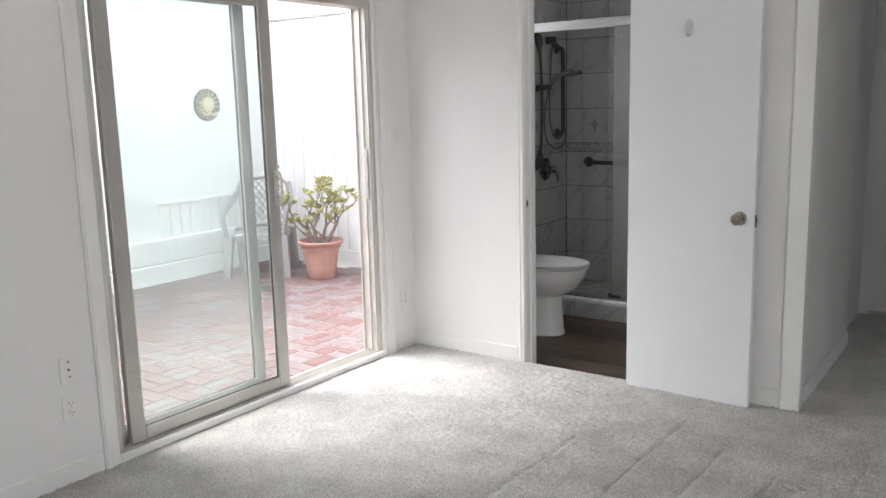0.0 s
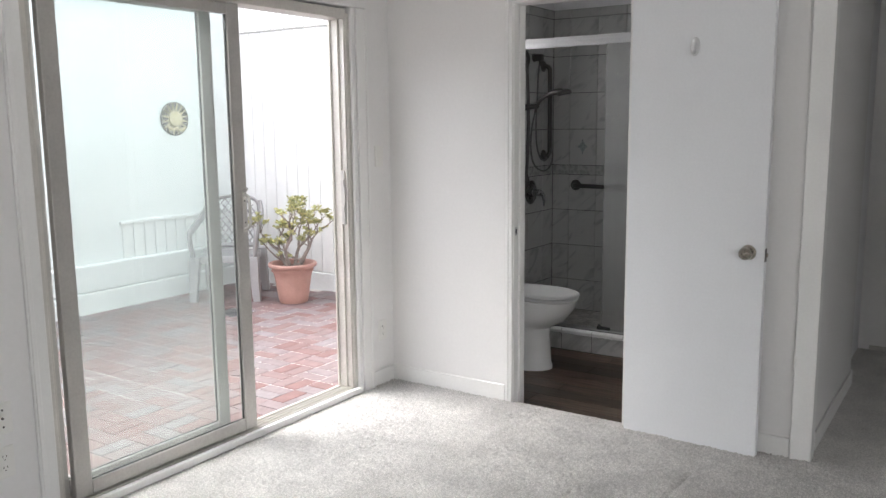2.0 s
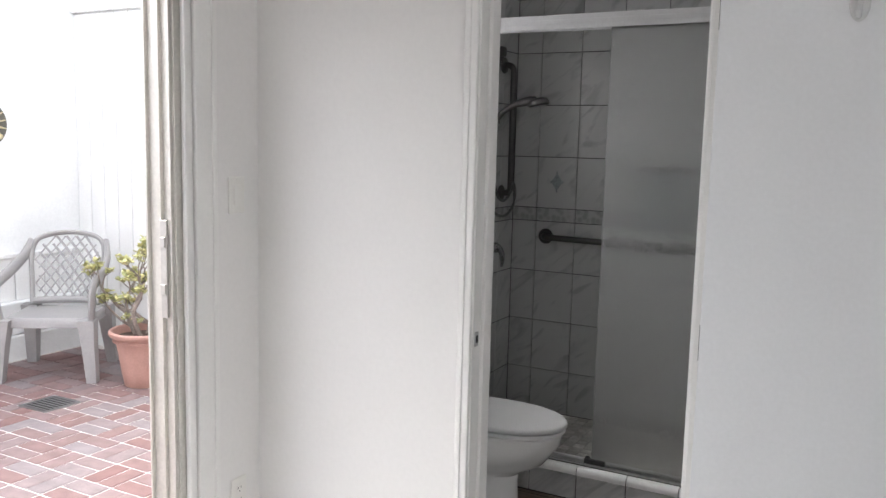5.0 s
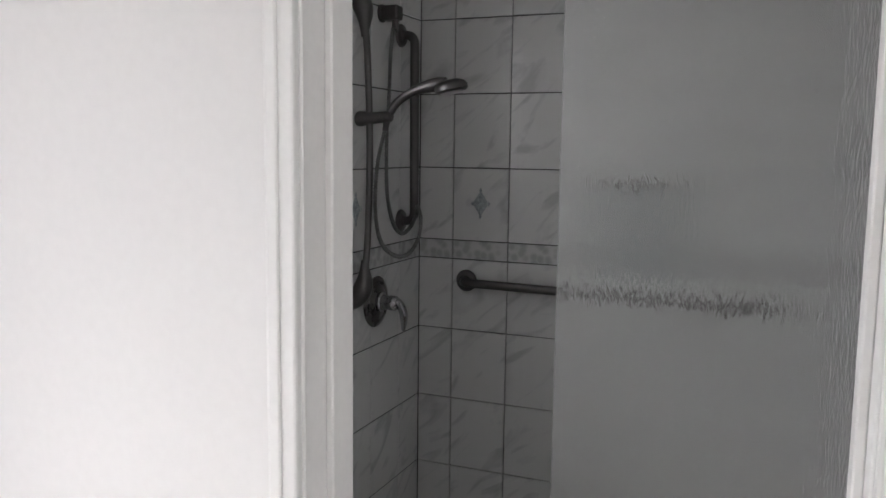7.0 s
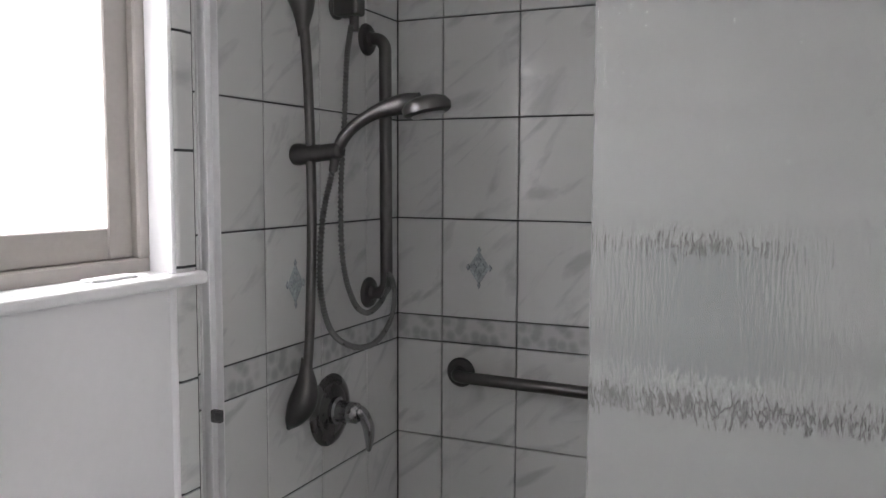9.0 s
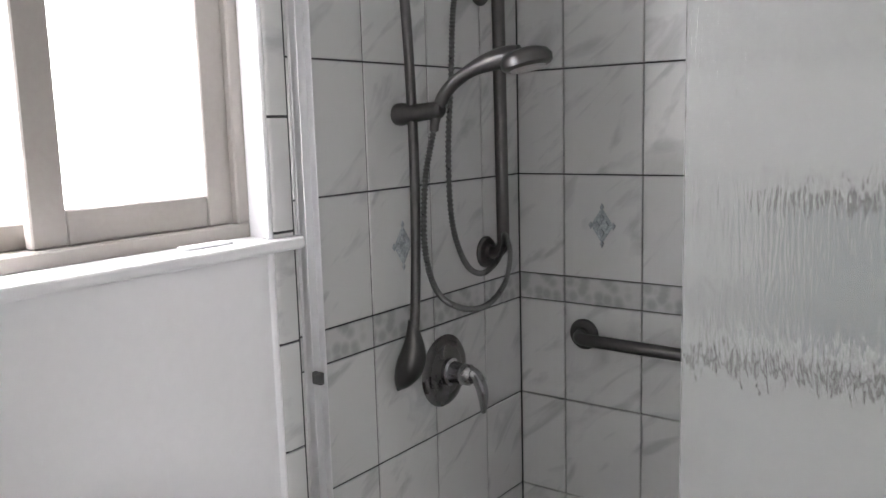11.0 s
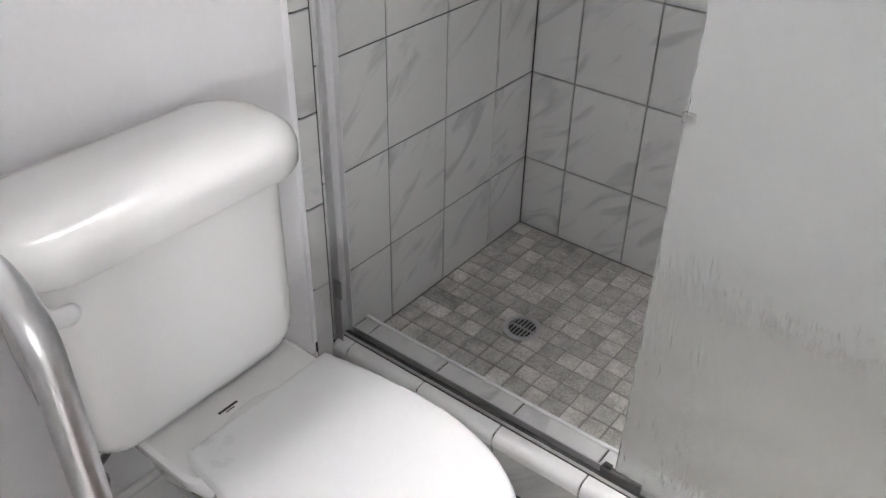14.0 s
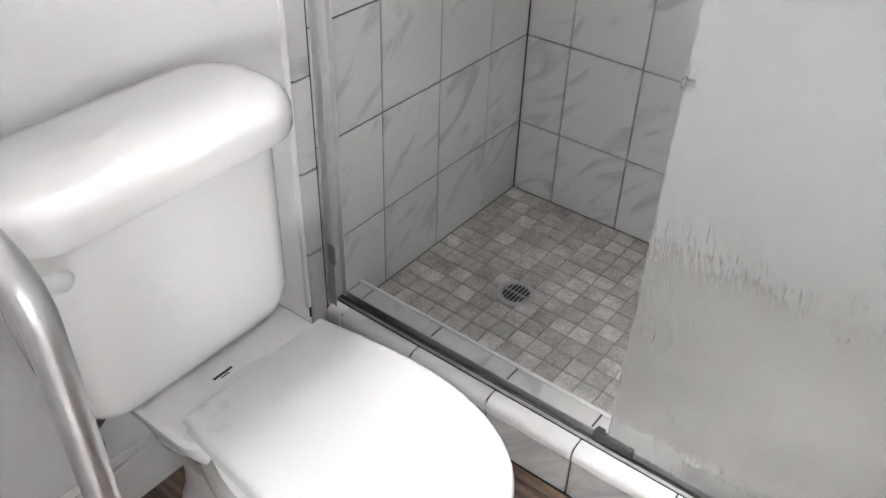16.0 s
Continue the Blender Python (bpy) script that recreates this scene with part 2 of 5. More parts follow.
# ---- mesh tools ----
def mesh_of(name, bm, mat, smooth=False):
    me = bpy.data.meshes.new(name)
    bmesh.ops.recalc_face_normals(bm, faces=bm.faces)
    if smooth:
        for f in bm.faces:
            f.smooth = True
    bm.to_mesh(me)
    bm.free()
    me.materials.append(mat)
    if smooth:
        me.set_sharp_from_angle(angle=radians(40))
    return me


def part(name, bm, mat, parent=None, label="", smooth=False):
    """Links a bmesh as one mesh object, under a thing or a part of it."""
    ob = new(name, mesh_of(name, bm, mat, smooth))
    if parent:
        ob.parent = parent
    return tagged(ob, label)


def thing(name, label, category, group="", at=(0, 0, 0), turn=0.0, kind=""):
    ob = new(name)
    ob.matrix_world = pose(*at, 0, 0, turn)
    return tagged(ob, label, category, group, kind)


def add_box(bm, lo, hi, bevel=0.0, segments=1, m=None):
    made = bmesh.ops.create_cube(bm, size=1)["verts"]
    c = [(a + b) / 2 for a, b in zip(lo, hi)]
    s = [abs(b - a) for a, b in zip(lo, hi)]
    bmesh.ops.transform(bm, verts=made, matrix=Matrix.Translation(c) @ Matrix.Diagonal((*s, 1)))
    if bevel:
        edges = list({e for v in made for e in v.link_edges})
        r = bmesh.ops.bevel(bm, geom=edges, offset=bevel, segments=segments, profile=0.5, affect="EDGES")
        made = list({v for f in r["faces"] for v in f.verts} | {v for v in made if v.is_valid})
    if m:
        bmesh.ops.transform(bm, verts=[v for v in made if v.is_valid], matrix=m)
    return bm


def box(lo, hi, bevel=0.0, segments=1):
    return add_box(bmesh.new(), lo, hi, bevel, segments)


def boxes(*pairs, bevel=0.0):
    bm = bmesh.new()
    for lo, hi in pairs:
        add_box(bm, lo, hi, bevel)
    return bm


def smooth_path(points, steps=8):
    """Catmull-Rom through the points."""
    p = [Vector(q) for q in points]
    p = [2 * p[0] - p[1]] + p + [2 * p[-1] - p[-2]]
    out = []
    for i in range(1, len(p) - 2):
        for k in range(steps):
            t = k / steps
            a, b, c, d = p[i - 1:i + 3]
            out.append(0.5 * (2 * b + (c - a) * t + (2 * a - 5 * b + 4 * c - d) * t * t + (3 * b - a - 3 * c + d) * t ** 3))
    return out + [p[-2]]


def add_tube(bm, points, radius, sides=12, caps=True, flat=(1, 1)):
    """A tube along points; radius is a number or a list; flat squashes its section."""
    pts = [Vector(q) for q in points]
    rads = radius if isinstance(radius, (list, tuple)) else [radius] * len(pts)
    side, rings = None, []
    for i, q in enumerate(pts):
        d = (pts[min(i + 1, len(pts) - 1)] - pts[max(i - 1, 0)]).normalized()
        if side is None:
            side = d.cross(Vector((0, 0, 1)) if abs(d.z) < 0.9 else Vector((1, 0, 0))).normalized()
        side = (side - d * side.dot(d)).normalized()
        up = d.cross(side)
        rings.append([bm.verts.new(q + rads[i] * (flat[0] * math.cos(a) * side + flat[1] * math.sin(a) * up))
                      for a in (2 * math.pi * k / sides for k in range(sides))])
    for r, s in zip(rings, rings[1:]):
        for k in range(sides):
            bm.faces.new((r[k], r[(k + 1) % sides], s[(k + 1) % sides], s[k]))
    if caps:
        bm.faces.new(rings[0]), bm.faces.new(rings[-1])
    return bm


def tube(points, radius, sides=12, flat=(1, 1)):
    return add_tube(bmesh.new(), points, radius, sides, True, flat)


def lathe(profile, sides=32, m=None):
    """Turns (radius, height) pairs about z."""
    bm = bmesh.new()
    rings = []
    for r, z in profile:
        if r < 1e-5:
            rings.append([bm.verts.new((0, 0, z))])
        else:
            rings.append([bm.verts.new((r * math.cos(2 * math.pi * k / sides), r * math.sin(2 * math.pi * k / sides), z)) for k in range(sides)])
    for a, b in zip(rings, rings[1:]):
        for k in range(sides):
            j = (k + 1) % sides
            if len(a) == 1 and len(b) > 1:
                bm.faces.new((a[0], b[j], b[k]))
            elif len(b) == 1 and len(a) > 1:
                bm.faces.new((a[k], a[j], b[0]))
            elif len(a) > 1:
                bm.faces.new((a[k], a[j], b[j], b[k]))
    if m:
        bmesh.ops.transform(bm, verts=bm.verts, matrix=m)
    return bm


def loft(sections, caps=True):
    """Joins closed rings of equal length."""
    bm = bmesh.new()
    rings = [[bm.verts.new(v) for v in s] for s in sections]
    n = len(rings[0])
    for a, b in zip(rings, rings[1:]):
        for k in range(n):
            bm.faces.new((a[k], a[(k + 1) % n], b[(k + 1) % n], b[k]))
    if caps:
        bm.faces.new(rings[0]), bm.faces.new(rings[-1])
    return bm


def rounded_ring(x0, x1, y0, y1, z, r, n=6, bow=0.0):
    """A rectangle with round corners; bow swells its x1 side."""
    out = []
    for cx, cy, a0 in ((x1 - r, y1 - r, 0), (x0 + r, y1 - r, 90), (x0 + r, y0 + r, 180), (x1 - r, y0 + r, 270)):
        for k in range(n + 1):
            a = radians(a0 + 90 * k / n)
            x, y = cx + r * math.cos(a), cy + r * math.sin(a)
            if bow and x > (x0 + x1) / 2:
                x += bow * (1 - ((y - (y0 + y1) / 2) / ((y1 - y0) / 2)) ** 2)
            out.append((x, y, z))
    return out


def structure(name, bm, mat, label, category):
    return tagged(part(name, bm, mat), label, category, kind="structure")


def holed(face, thick, along, lo, hi, base, top, holes):
    """Boxes of a wall whose face stands at `face` and that grows by thick; along is 'x' or 'y'; holes are (a, b, z0, z1)."""
    bm = bmesh.new()
    cuts = sorted({lo, hi, *(v for h in holes for v in h[:2])})
    f0, f1 = min(face, face + thick), max(face, face + thick)
    for a, b in zip(cuts, cuts[1:]):
        spans, z = [], base
        for h in sorted((h for h in holes if h[0] <= a + 1e-6 and h[1] >= b - 1e-6), key=lambda q: q[2]):
            if h[2] > z:
                spans.append((z, h[2]))
            z = h[3]
        if z < top:
            spans.append((z, top))
        for z0, z1 in spans:
            add_box(bm, (a, f0, z0) if along == "x" else (f0, a, z0), (b, f1, z1) if along == "x" else (f1, b, z1))
    bmesh.ops.remove_doubles(bm, verts=bm.verts, dist=1e-5)
    return bm


# ---- plan ----
XW = -3.13            # bedroom face of the west wall
YN, YB = 4.25, 4.335   # bedroom and bathroom faces of the wall between
XT = -3.10            # tiled face in the shower
YT = 6.26             # back of the shower
XE = -0.97            # bathroom east wall
XH = -0.875           # hall face of that wall
YF = 6.34             # far hall wall
CEILZ = 2.42
BF = -0.045           # bathroom floor
CZ = -0.010           # top of the carpet
PATZ = -0.10
PX, PY = -6.66, 6.34  # patio walls
SL0, SL1 = 2.148, 3.935  # slider opening
DO0, DO1 = -2.335, -1.728 # bathroom doorway

# floors
structure("floor_bathroom_base", box((XW, YB - 0.075, -0.16), (XE, YT + 0.1, BF - 0.012)), FGROUT, "dark subfloor under the bathroom planks", "floor")
structure("floor_slab", box((-3.3, -1.6, -0.2), (2.4, 4.256, -0.045)), FGROUT, "subfloor slab under the bedroom carpet", "floor")
structure("floor_hall", box((XE, 4.258, -0.12), (1.3, YF, CZ)), CARPET, "grey beige carpet of the hall", "floor")


def carpet_floor():
    """Looped pile with uneven tufts and faint vacuum lines."""
    x0, x1, y0, y1, step = XW, 1.0, 1.2, 4.255, 0.0085
    nx, ny = int((x1 - x0) / step), int((y1 - y0) / step)
    gx, gy = np.meshgrid(np.linspace(x0, x1, nx), np.linspace(y0, y1, ny))
    rng = np.random.default_rng(4)
    h = rng.random((ny, nx))
    h = h * 0.012 + 0.003
    low = rng.random((ny // 14 + 2, nx // 14 + 2))
    iy, ix = np.arange(ny) / 14, np.arange(nx) / 14
    fy, fx = (iy % 1)[:, None], (ix % 1)[None, :]
    a, b = iy.astype(int), ix.astype(int)
    soft = (low[a][:, b] * (1 - fy) + low[a + 1][:, b] * fy) * (1 - fx) + (low[a][:, b + 1] * (1 - fy) + low[a + 1][:, b + 1] * fy) * fx
    h += soft * 0.003
    for c, amp in ((-1.63, 0.8), (-1.46, 0.4), (-1.285, 1), (-1.045, 1.1), (-0.93, 0.5), (-0.785, 1), (-0.52, 0.9), (-0.25, 0.7)):
        d = gx - c - 0.02 * (gy - 3.1) - 0.006 * np.sin(5 * gy + 9 * c)
        h -= amp * 0.011 * np.exp(-(d / 0.012) ** 2) * (gy < 3.65 + 0.25 * np.sin(9 * c))
        h += amp * 0.004 * np.exp(-((d - 0.03) / 0.016) ** 2) * (gy < 3.65 + 0.25 * np.sin(9 * c))
    d = np.hypot((gx + 1.873) / 0.034, (gy - 3.096 - 0.3 * (gx + 1.873)) / 0.019)
    h -= 0.034 * np.exp(-d ** 4)
    h[:, 0] = h[:, -1] = h[0] = h[-1] = 0
    jx, jy = (rng.random((2, ny, nx)) - 0.5) * step * 0.7
    co = np.stack([gx + jx, gy + jy, h - 0.022], -1).reshape(-1, 3)
    i = (np.arange(ny - 1)[:, None] * nx + np.arange(nx - 1)[None, :]).ravel()
    quads = np.stack([i, i + 1, i + nx + 1, i + nx], 1)
    me = bpy.data.meshes.new("carpet")
    me.from_pydata(co.tolist(), [], quads.tolist())
    me.polygons.foreach_set("use_smooth", np.ones(len(quads), bool))
    me.materials.append(CARPET)
    return tagged(new("floor", me), "light grey beige cut pile carpet with vacuum lines", "carpet", kind="structure")


carpet_floor()
structure("floor_carpet_rest", boxes(((XW, -1.5, -0.05), (2.3, 1.2, CZ)), ((1.0, 1.2, -0.05), (2.3, 4.25, CZ))), CARPET,
          "light grey beige carpet in the rest of the bedroom", "carpet")

# bathroom planks
planks = thing("floor_bathroom", "dark brown wood plank floor of the bathroom", "wood floor", kind="structure")
rng = random.Random(7)
y = YB - 0.06
while y < 5.43:
    x, y2 = XW + 0.02 - rng.random() * 0.8, min(y + 0.125, 5.43)
    while x < XE:
        x2 = x + 0.9
        a, b = max(x, XW + 0.02), min(x2, XE)
        if b - a > 0.03:
            part("plank", box((a + 0.001, y + 0.001, BF - 0.012), (b - 0.001, y2 - 0.001, BF), 0.0015), WOOD, planks)
        x = x2
    y = y2

# walls
structure("wall_west", holed(XW, -0.14, "y", -1.6, 4.31, -0.1, CEILZ, [(SL0, SL1, -0.1, 2.06)]), WALL, "off-white painted wall beside the sliding door", "wall")
structure("wall_north", holed(YN, YB - YN, "x", XW, XH, -0.08, CEILZ, [(DO0 - 0.02, DO1 + 0.02, -0.08, 2.06)]), WALL, "off-white painted wall with the bathroom doorway", "wall")
structure("wall_north_hall_side", holed(YN, 0.12, "x", 0.15, 2.4, -0.05, CEILZ, []), WALL, "off-white painted wall past the hall opening", "wall")
structure("wall_south", holed(-1.5, -0.12, "x", -3.25, 2.42, -0.05, CEILZ, []), WALL, "off-white painted wall", "wall")
structure("wall_east", holed(2.3, 0.12, "y", -1.5, 4.37, -0.05, CEILZ, [(-1.3, 1.4, 0.6, 2.1)]), WALL, "off-white painted wall with an assumed window opening", "wall")
WIN = (4.61, 5.388, 1.335, 2.12)
structure("wall_bath_west", holed(XW + 0.025, -0.165, "y", 4.31, 5.44, -0.08, CEILZ, [WIN]), BATHWALL, "glossy white painted bathroom wall with a window", "wall")
structure("wall_bath_shower_west", holed(XT - 0.003, -0.16, "y", 5.44, YT + 0.012, -0.02, CEILZ, []), GROUT, "shower wall behind the tiles", "wall")
structure("wall_bath_north", box((XT - 0.17, YT + 0.012, -0.1), (XE, YT + 0.14, CEILZ)), GROUT, "shower wall behind the tiles", "wall")
structure("wall_bath_east", box((XE, YB, -0.1), (XH, 5.506, CEILZ)), WALL, "off-white painted wall between bathroom and hall", "wall")
structure("wall_bath_east_shower", box((XE, 5.506, -0.1), (XE + 0.03, YT + 0.14, CEILZ)), BATHWALL, "white painted wall beside the shower", "wall")
structure("wall_shower_end", box((-1.55, 5.39, -0.08), (-1.45, YT + 0.012, CEILZ)), BATHWALL, "white wall that closes the shower", "wall")
structure("wall_hall_end", box((-1.5, YF, -0.1), (1.4, YF + 0.1, CEILZ)), WALL, "off-white painted wall at the end of the hall", "wall")
structure("wall_hall_east", box((1.2, 4.37, -0.05), (1.3, YF, CEILZ)), WALL, "off-white painted wall of the hall", "wall")
structure("ceiling", box((-3.27, -1.6, CEILZ), (2.42, 6.45, CEILZ + 0.12)), CEIL, "white painted ceiling", "ceiling")

# baseboards and casings
BB = 0.075


def board(name, lo, hi, label="white painted wooden baseboard", mat=TRIM, cat="baseboard", bevel=0.004):
    return structure(name, box(lo, hi, bevel), mat, label, cat)


board("baseboard", (XW, YN - 0.011, -0.035), (DO0 - 0.05, YN - 0.0, BB))
board("baseboard", (XW, SL1 + 0.119, -0.035), (XW + 0.011, YN - 0.011, BB))
board("baseboard", (XW, -1.5, -0.035), (XW + 0.011, SL0 - 0.07, BB))
board("baseboard", (XH, 4.375, -0.02), (XH + 0.011, 5.506, BB))
board("baseboard", (XH, YF - 0.011, -0.02), (1.2, YF, 0.018), "grey carpet edge strip by the hall wall", ALU)
board("baseboard", (DO1 + 0.07, YN - 0.011, -0.035), (XH - 0.075, YN, BB))
bathbase = boxes(((XW + 0.025, 4.37, BF), (XW + 0.041, 5.384, 0.075)), bevel=0.003)
add_box(bathbase, (XW + 0.025, 4.37, 0.075), (XW + 0.034, 5.384, 0.098), 0.003)
structure("baseboard", bathbase, TRIM, "white moulded bathroom baseboard", "baseboard")


def casing(name, x0, x1, y0, y1, z0, z1, label):
    """Upright casing with a rounded outer edge and a bead."""
    bm = box((x0, y0, z0), (x1, y1, z1), 0.004, 2)
    return structure(name, bm, TRIM, label, "door casing")


# bathroom doorway
for a, b in ((DO0 - 0.047, DO0 - 0.004), (DO1 + 0.004, DO1 + 0.062)):
    bm = box((a, YN - 0.016, BF), (b, YN, 2.11), 0.004, 2)
    add_box(bm, (a + 0.006, YN - 0.020, BF), (a + 0.022, YN - 0.014, 2.11), 0.002)
    structure("trim", bm, TRIM, "white painted door casing", "door casing")
structure("trim", box((DO0 - 0.047, YN - 0.016, 2.045), (DO1 + 0.062, YN, 2.105), 0.004), TRIM, "white painted door head casing", "door casing")
jl = boxes(((DO0 - 0.02, YN - 0.004, BF), (DO0, YB + 0.012, 2.045)), ((DO0, YN + 0.045, BF), (DO0 + 0.011, YB + 0.012, 2.045)), bevel=0.002)
structure("door_jamb", jl, TRIM, "white painted door jamb with a stop", "door jamb")
jr = boxes(((DO1, YN - 0.004, BF), (DO1 + 0.02, YB + 0.012, 2.045)), ((DO1 - 0.011, YN + 0.045, BF), (DO1, YB + 0.012, 2.045)), bevel=0.002)
structure("door_jamb", jr, TRIM, "white painted door jamb with a stop", "door jamb")
structure("door_jamb", box((DO0 - 0.02, YN - 0.003, 2.045), (DO1 + 0.02, YB + 0.011, 2.06), 0.001), TRIM, "white painted door head jamb", "door jamb")
strike = thing("strike_plate", "tarnished metal strike plate in the door jamb", "strike plate")
part("plate", box((DO0 - 0.001, YN + 0.006, 0.882), (DO0 + 0.002, YN + 0.030, 0.924), 0.001), STEEL, strike)
part("latch_hole", box((DO0 + 0.0015, YN + 0.012, 0.892), (DO0 + 0.0027, YN + 0.026, 0.914)), SLOT, strike)
structure("threshold", box((DO0, 4.262, BF - 0.03), (DO1, YB - 0.06, BF - 0.001)), WOOD, "dark wood under the doorway", "threshold")

structure("floor_carpet_edge", box((DO0, 4.236, -0.05), (DO1, 4.261, -0.012), 0.006, 2), CARPET, "turned edge of the carpet in the doorway", "carpet")

# corner casing of the hall opening
bm = box((XH - 0.072, YN - 0.017, -0.035), (XH + 0.0165, YN, CEILZ), 0.004, 2)
add_box(bm, (XH, YN - 0.017, -0.035), (XH + 0.017, YN + 0.055, CEILZ), 0.004, 2)
structure("trim", bm, TRIM, "white painted casing round the wall corner", "door casing")


# ---- bedroom things ----
def flush_door():
    """Flat slab, folded back flat against the wall."""
    w, th, h = 0.622, 0.035, 2.03
    a = math.degrees(math.atan2(4.160 - 4.190, -1.075 + 1.697))
    d = thing("door", "white painted flush door standing wide open", "door", at=(-1.697, 4.190, -0.013), turn=a)
    part("slab", box((0, 0, 0), (w, th, h), 0.0025, 2), DOORP, d)
    for side in (-1, 1):
        m = pose(w - 0.066, 0 if side < 0 else th, 0.914, 90 if side < 0 else -90) @ Matrix.Diagonal((1, 1, 1 if side < 0 else 0.45, 1))
        prof = [(0, 0), (0.032, 0), (0.033, 0.004), (0.029, 0.009), (0.014, 0.012), (0.0115, 0.03), (0.014, 0.035), (0.024, 0.039),
                (0.0275, 0.048), (0.0265, 0.057), (0.021, 0.063), (0.012, 0.064), (0.011, 0.062), (0, 0.062)]
        k = part("knob", lathe(prof, 36, m), BRASS, d, "aged brass door knob with a keyhole", True)
        if side < 0:
            part("keyhole", lathe([(0, 0.0625), (0.0085, 0.0625), (0.008, 0.066), (0, 0.066)], 20, m), BRASS, k, smooth=True)
    part("latch_plate", box((w - 0.0005, 0.005, 0.875), (w + 0.0022, 0.030, 0.933), 0.0008), SATIN, d, "worn metal latch plate")
    part("latch", box((w + 0.002, 0.011, 0.895), (w + 0.010, 0.024, 0.913), 0.002), BRASS, d)
    for z in (0.2, 1.0, 1.8):
        part("hinge", tube([(-0.004, th + 0.004, z - 0.045), (-0.004, th + 0.004, z + 0.045)], 0.006), SATIN, d)
    hook = part("hook_plate", lathe([(0, 0), (0.021, 0), (0.0215, 0.004), (0.018, 0.008), (0, 0.009)], 28,
                                    pose(0.292, 0, 1.793, 90) @ Matrix.Diagonal((1, 1.9, 1, 1))), SEATP, d, "white plastic stick-on hook", True)
    part("hook", tube(smooth_path([(0.292, -0.006, 1.808), (0.292, -0.010, 1.783), (0.292, -0.017, 1.764), (0.292, -0.028, 1.763), (0.292, -0.031, 1.775)], 5),
                      [0.007] * 15 + [0.006] * 5 + [0.004], 10), SEATP, hook, smooth=True)


flush_door()


def wall_plate(name, label, at, turn, kind):
    """Cover plate; its face looks along local -y."""
    p = thing(name, label, "switch" if kind == "switch" else "outlet", at=at, turn=turn)
    part("plate", box((-0.036, -0.0055, -0.058), (0.036, 0, 0.058), 0.003, 2), PLATE, p)
    for z in (-0.048, 0.048) if kind == "switch" else (0,):
        part("screw", lathe([(0, 0), (0.003, 0), (0.0025, 0.001), (0, 0.0012)], 10, pose(0, -0.0055, z, 90)), PLATE, p)
    if kind == "switch":
        part("rocker", box((-0.016, -0.009, -0.033), (0.016, -0.005, 0.033), 0.002), PLATE, p)
    elif kind == "outlet":
        for z in (-0.02, 0.02):
            s = part("socket", lathe([(0, 0), (0.0165, 0), (0.016, 0.002), (0, 0.002)], 24, pose(0, -0.0052, z, 90)), PLATE, p)
            for x, hh in ((-0.0065, 0.0045), (0.0065, 0.0036)):
                part("slot", box((x - 0.001, -0.0078, z + 0.003 - hh), (x + 0.001, -0.0070, z + 0.003 + hh)), SLOT, s)
            part("ground_hole", lathe([(0, 0), (0.0023, 0), (0, 0.0006)], 10, pose(0, -0.0072, z - 0.009, 90)), SLOT, s)
    else:
        for z in (-0.03, 0.0, 0.032):
            part("port", lathe([(0, 0), (0.005 if z == 0 else 0.0025, 0), (0.004, 0.005), (0, 0.005)], 14, pose(0, -0.0055, z, 90)), SATIN, p)


SWY = 4.145
wall_plate("light_switch", "ivory plastic rocker switch by the sliding door", (XW, SWY, 1.285), 90, "switch")
wall_plate("wall_outlet", "ivory plastic double outlet low by the corner", (XW, SWY, 0.30), 90, "outlet")
wall_plate("wall_outlet", "ivory plastic double outlet low on the wall", (XW, 1.96, 0.295), 90, "outlet")
wall_plate("cable_outlet", "ivory plastic cable wall plate above the outlet", (XW, 1.965, 0.455), 90, "cable")


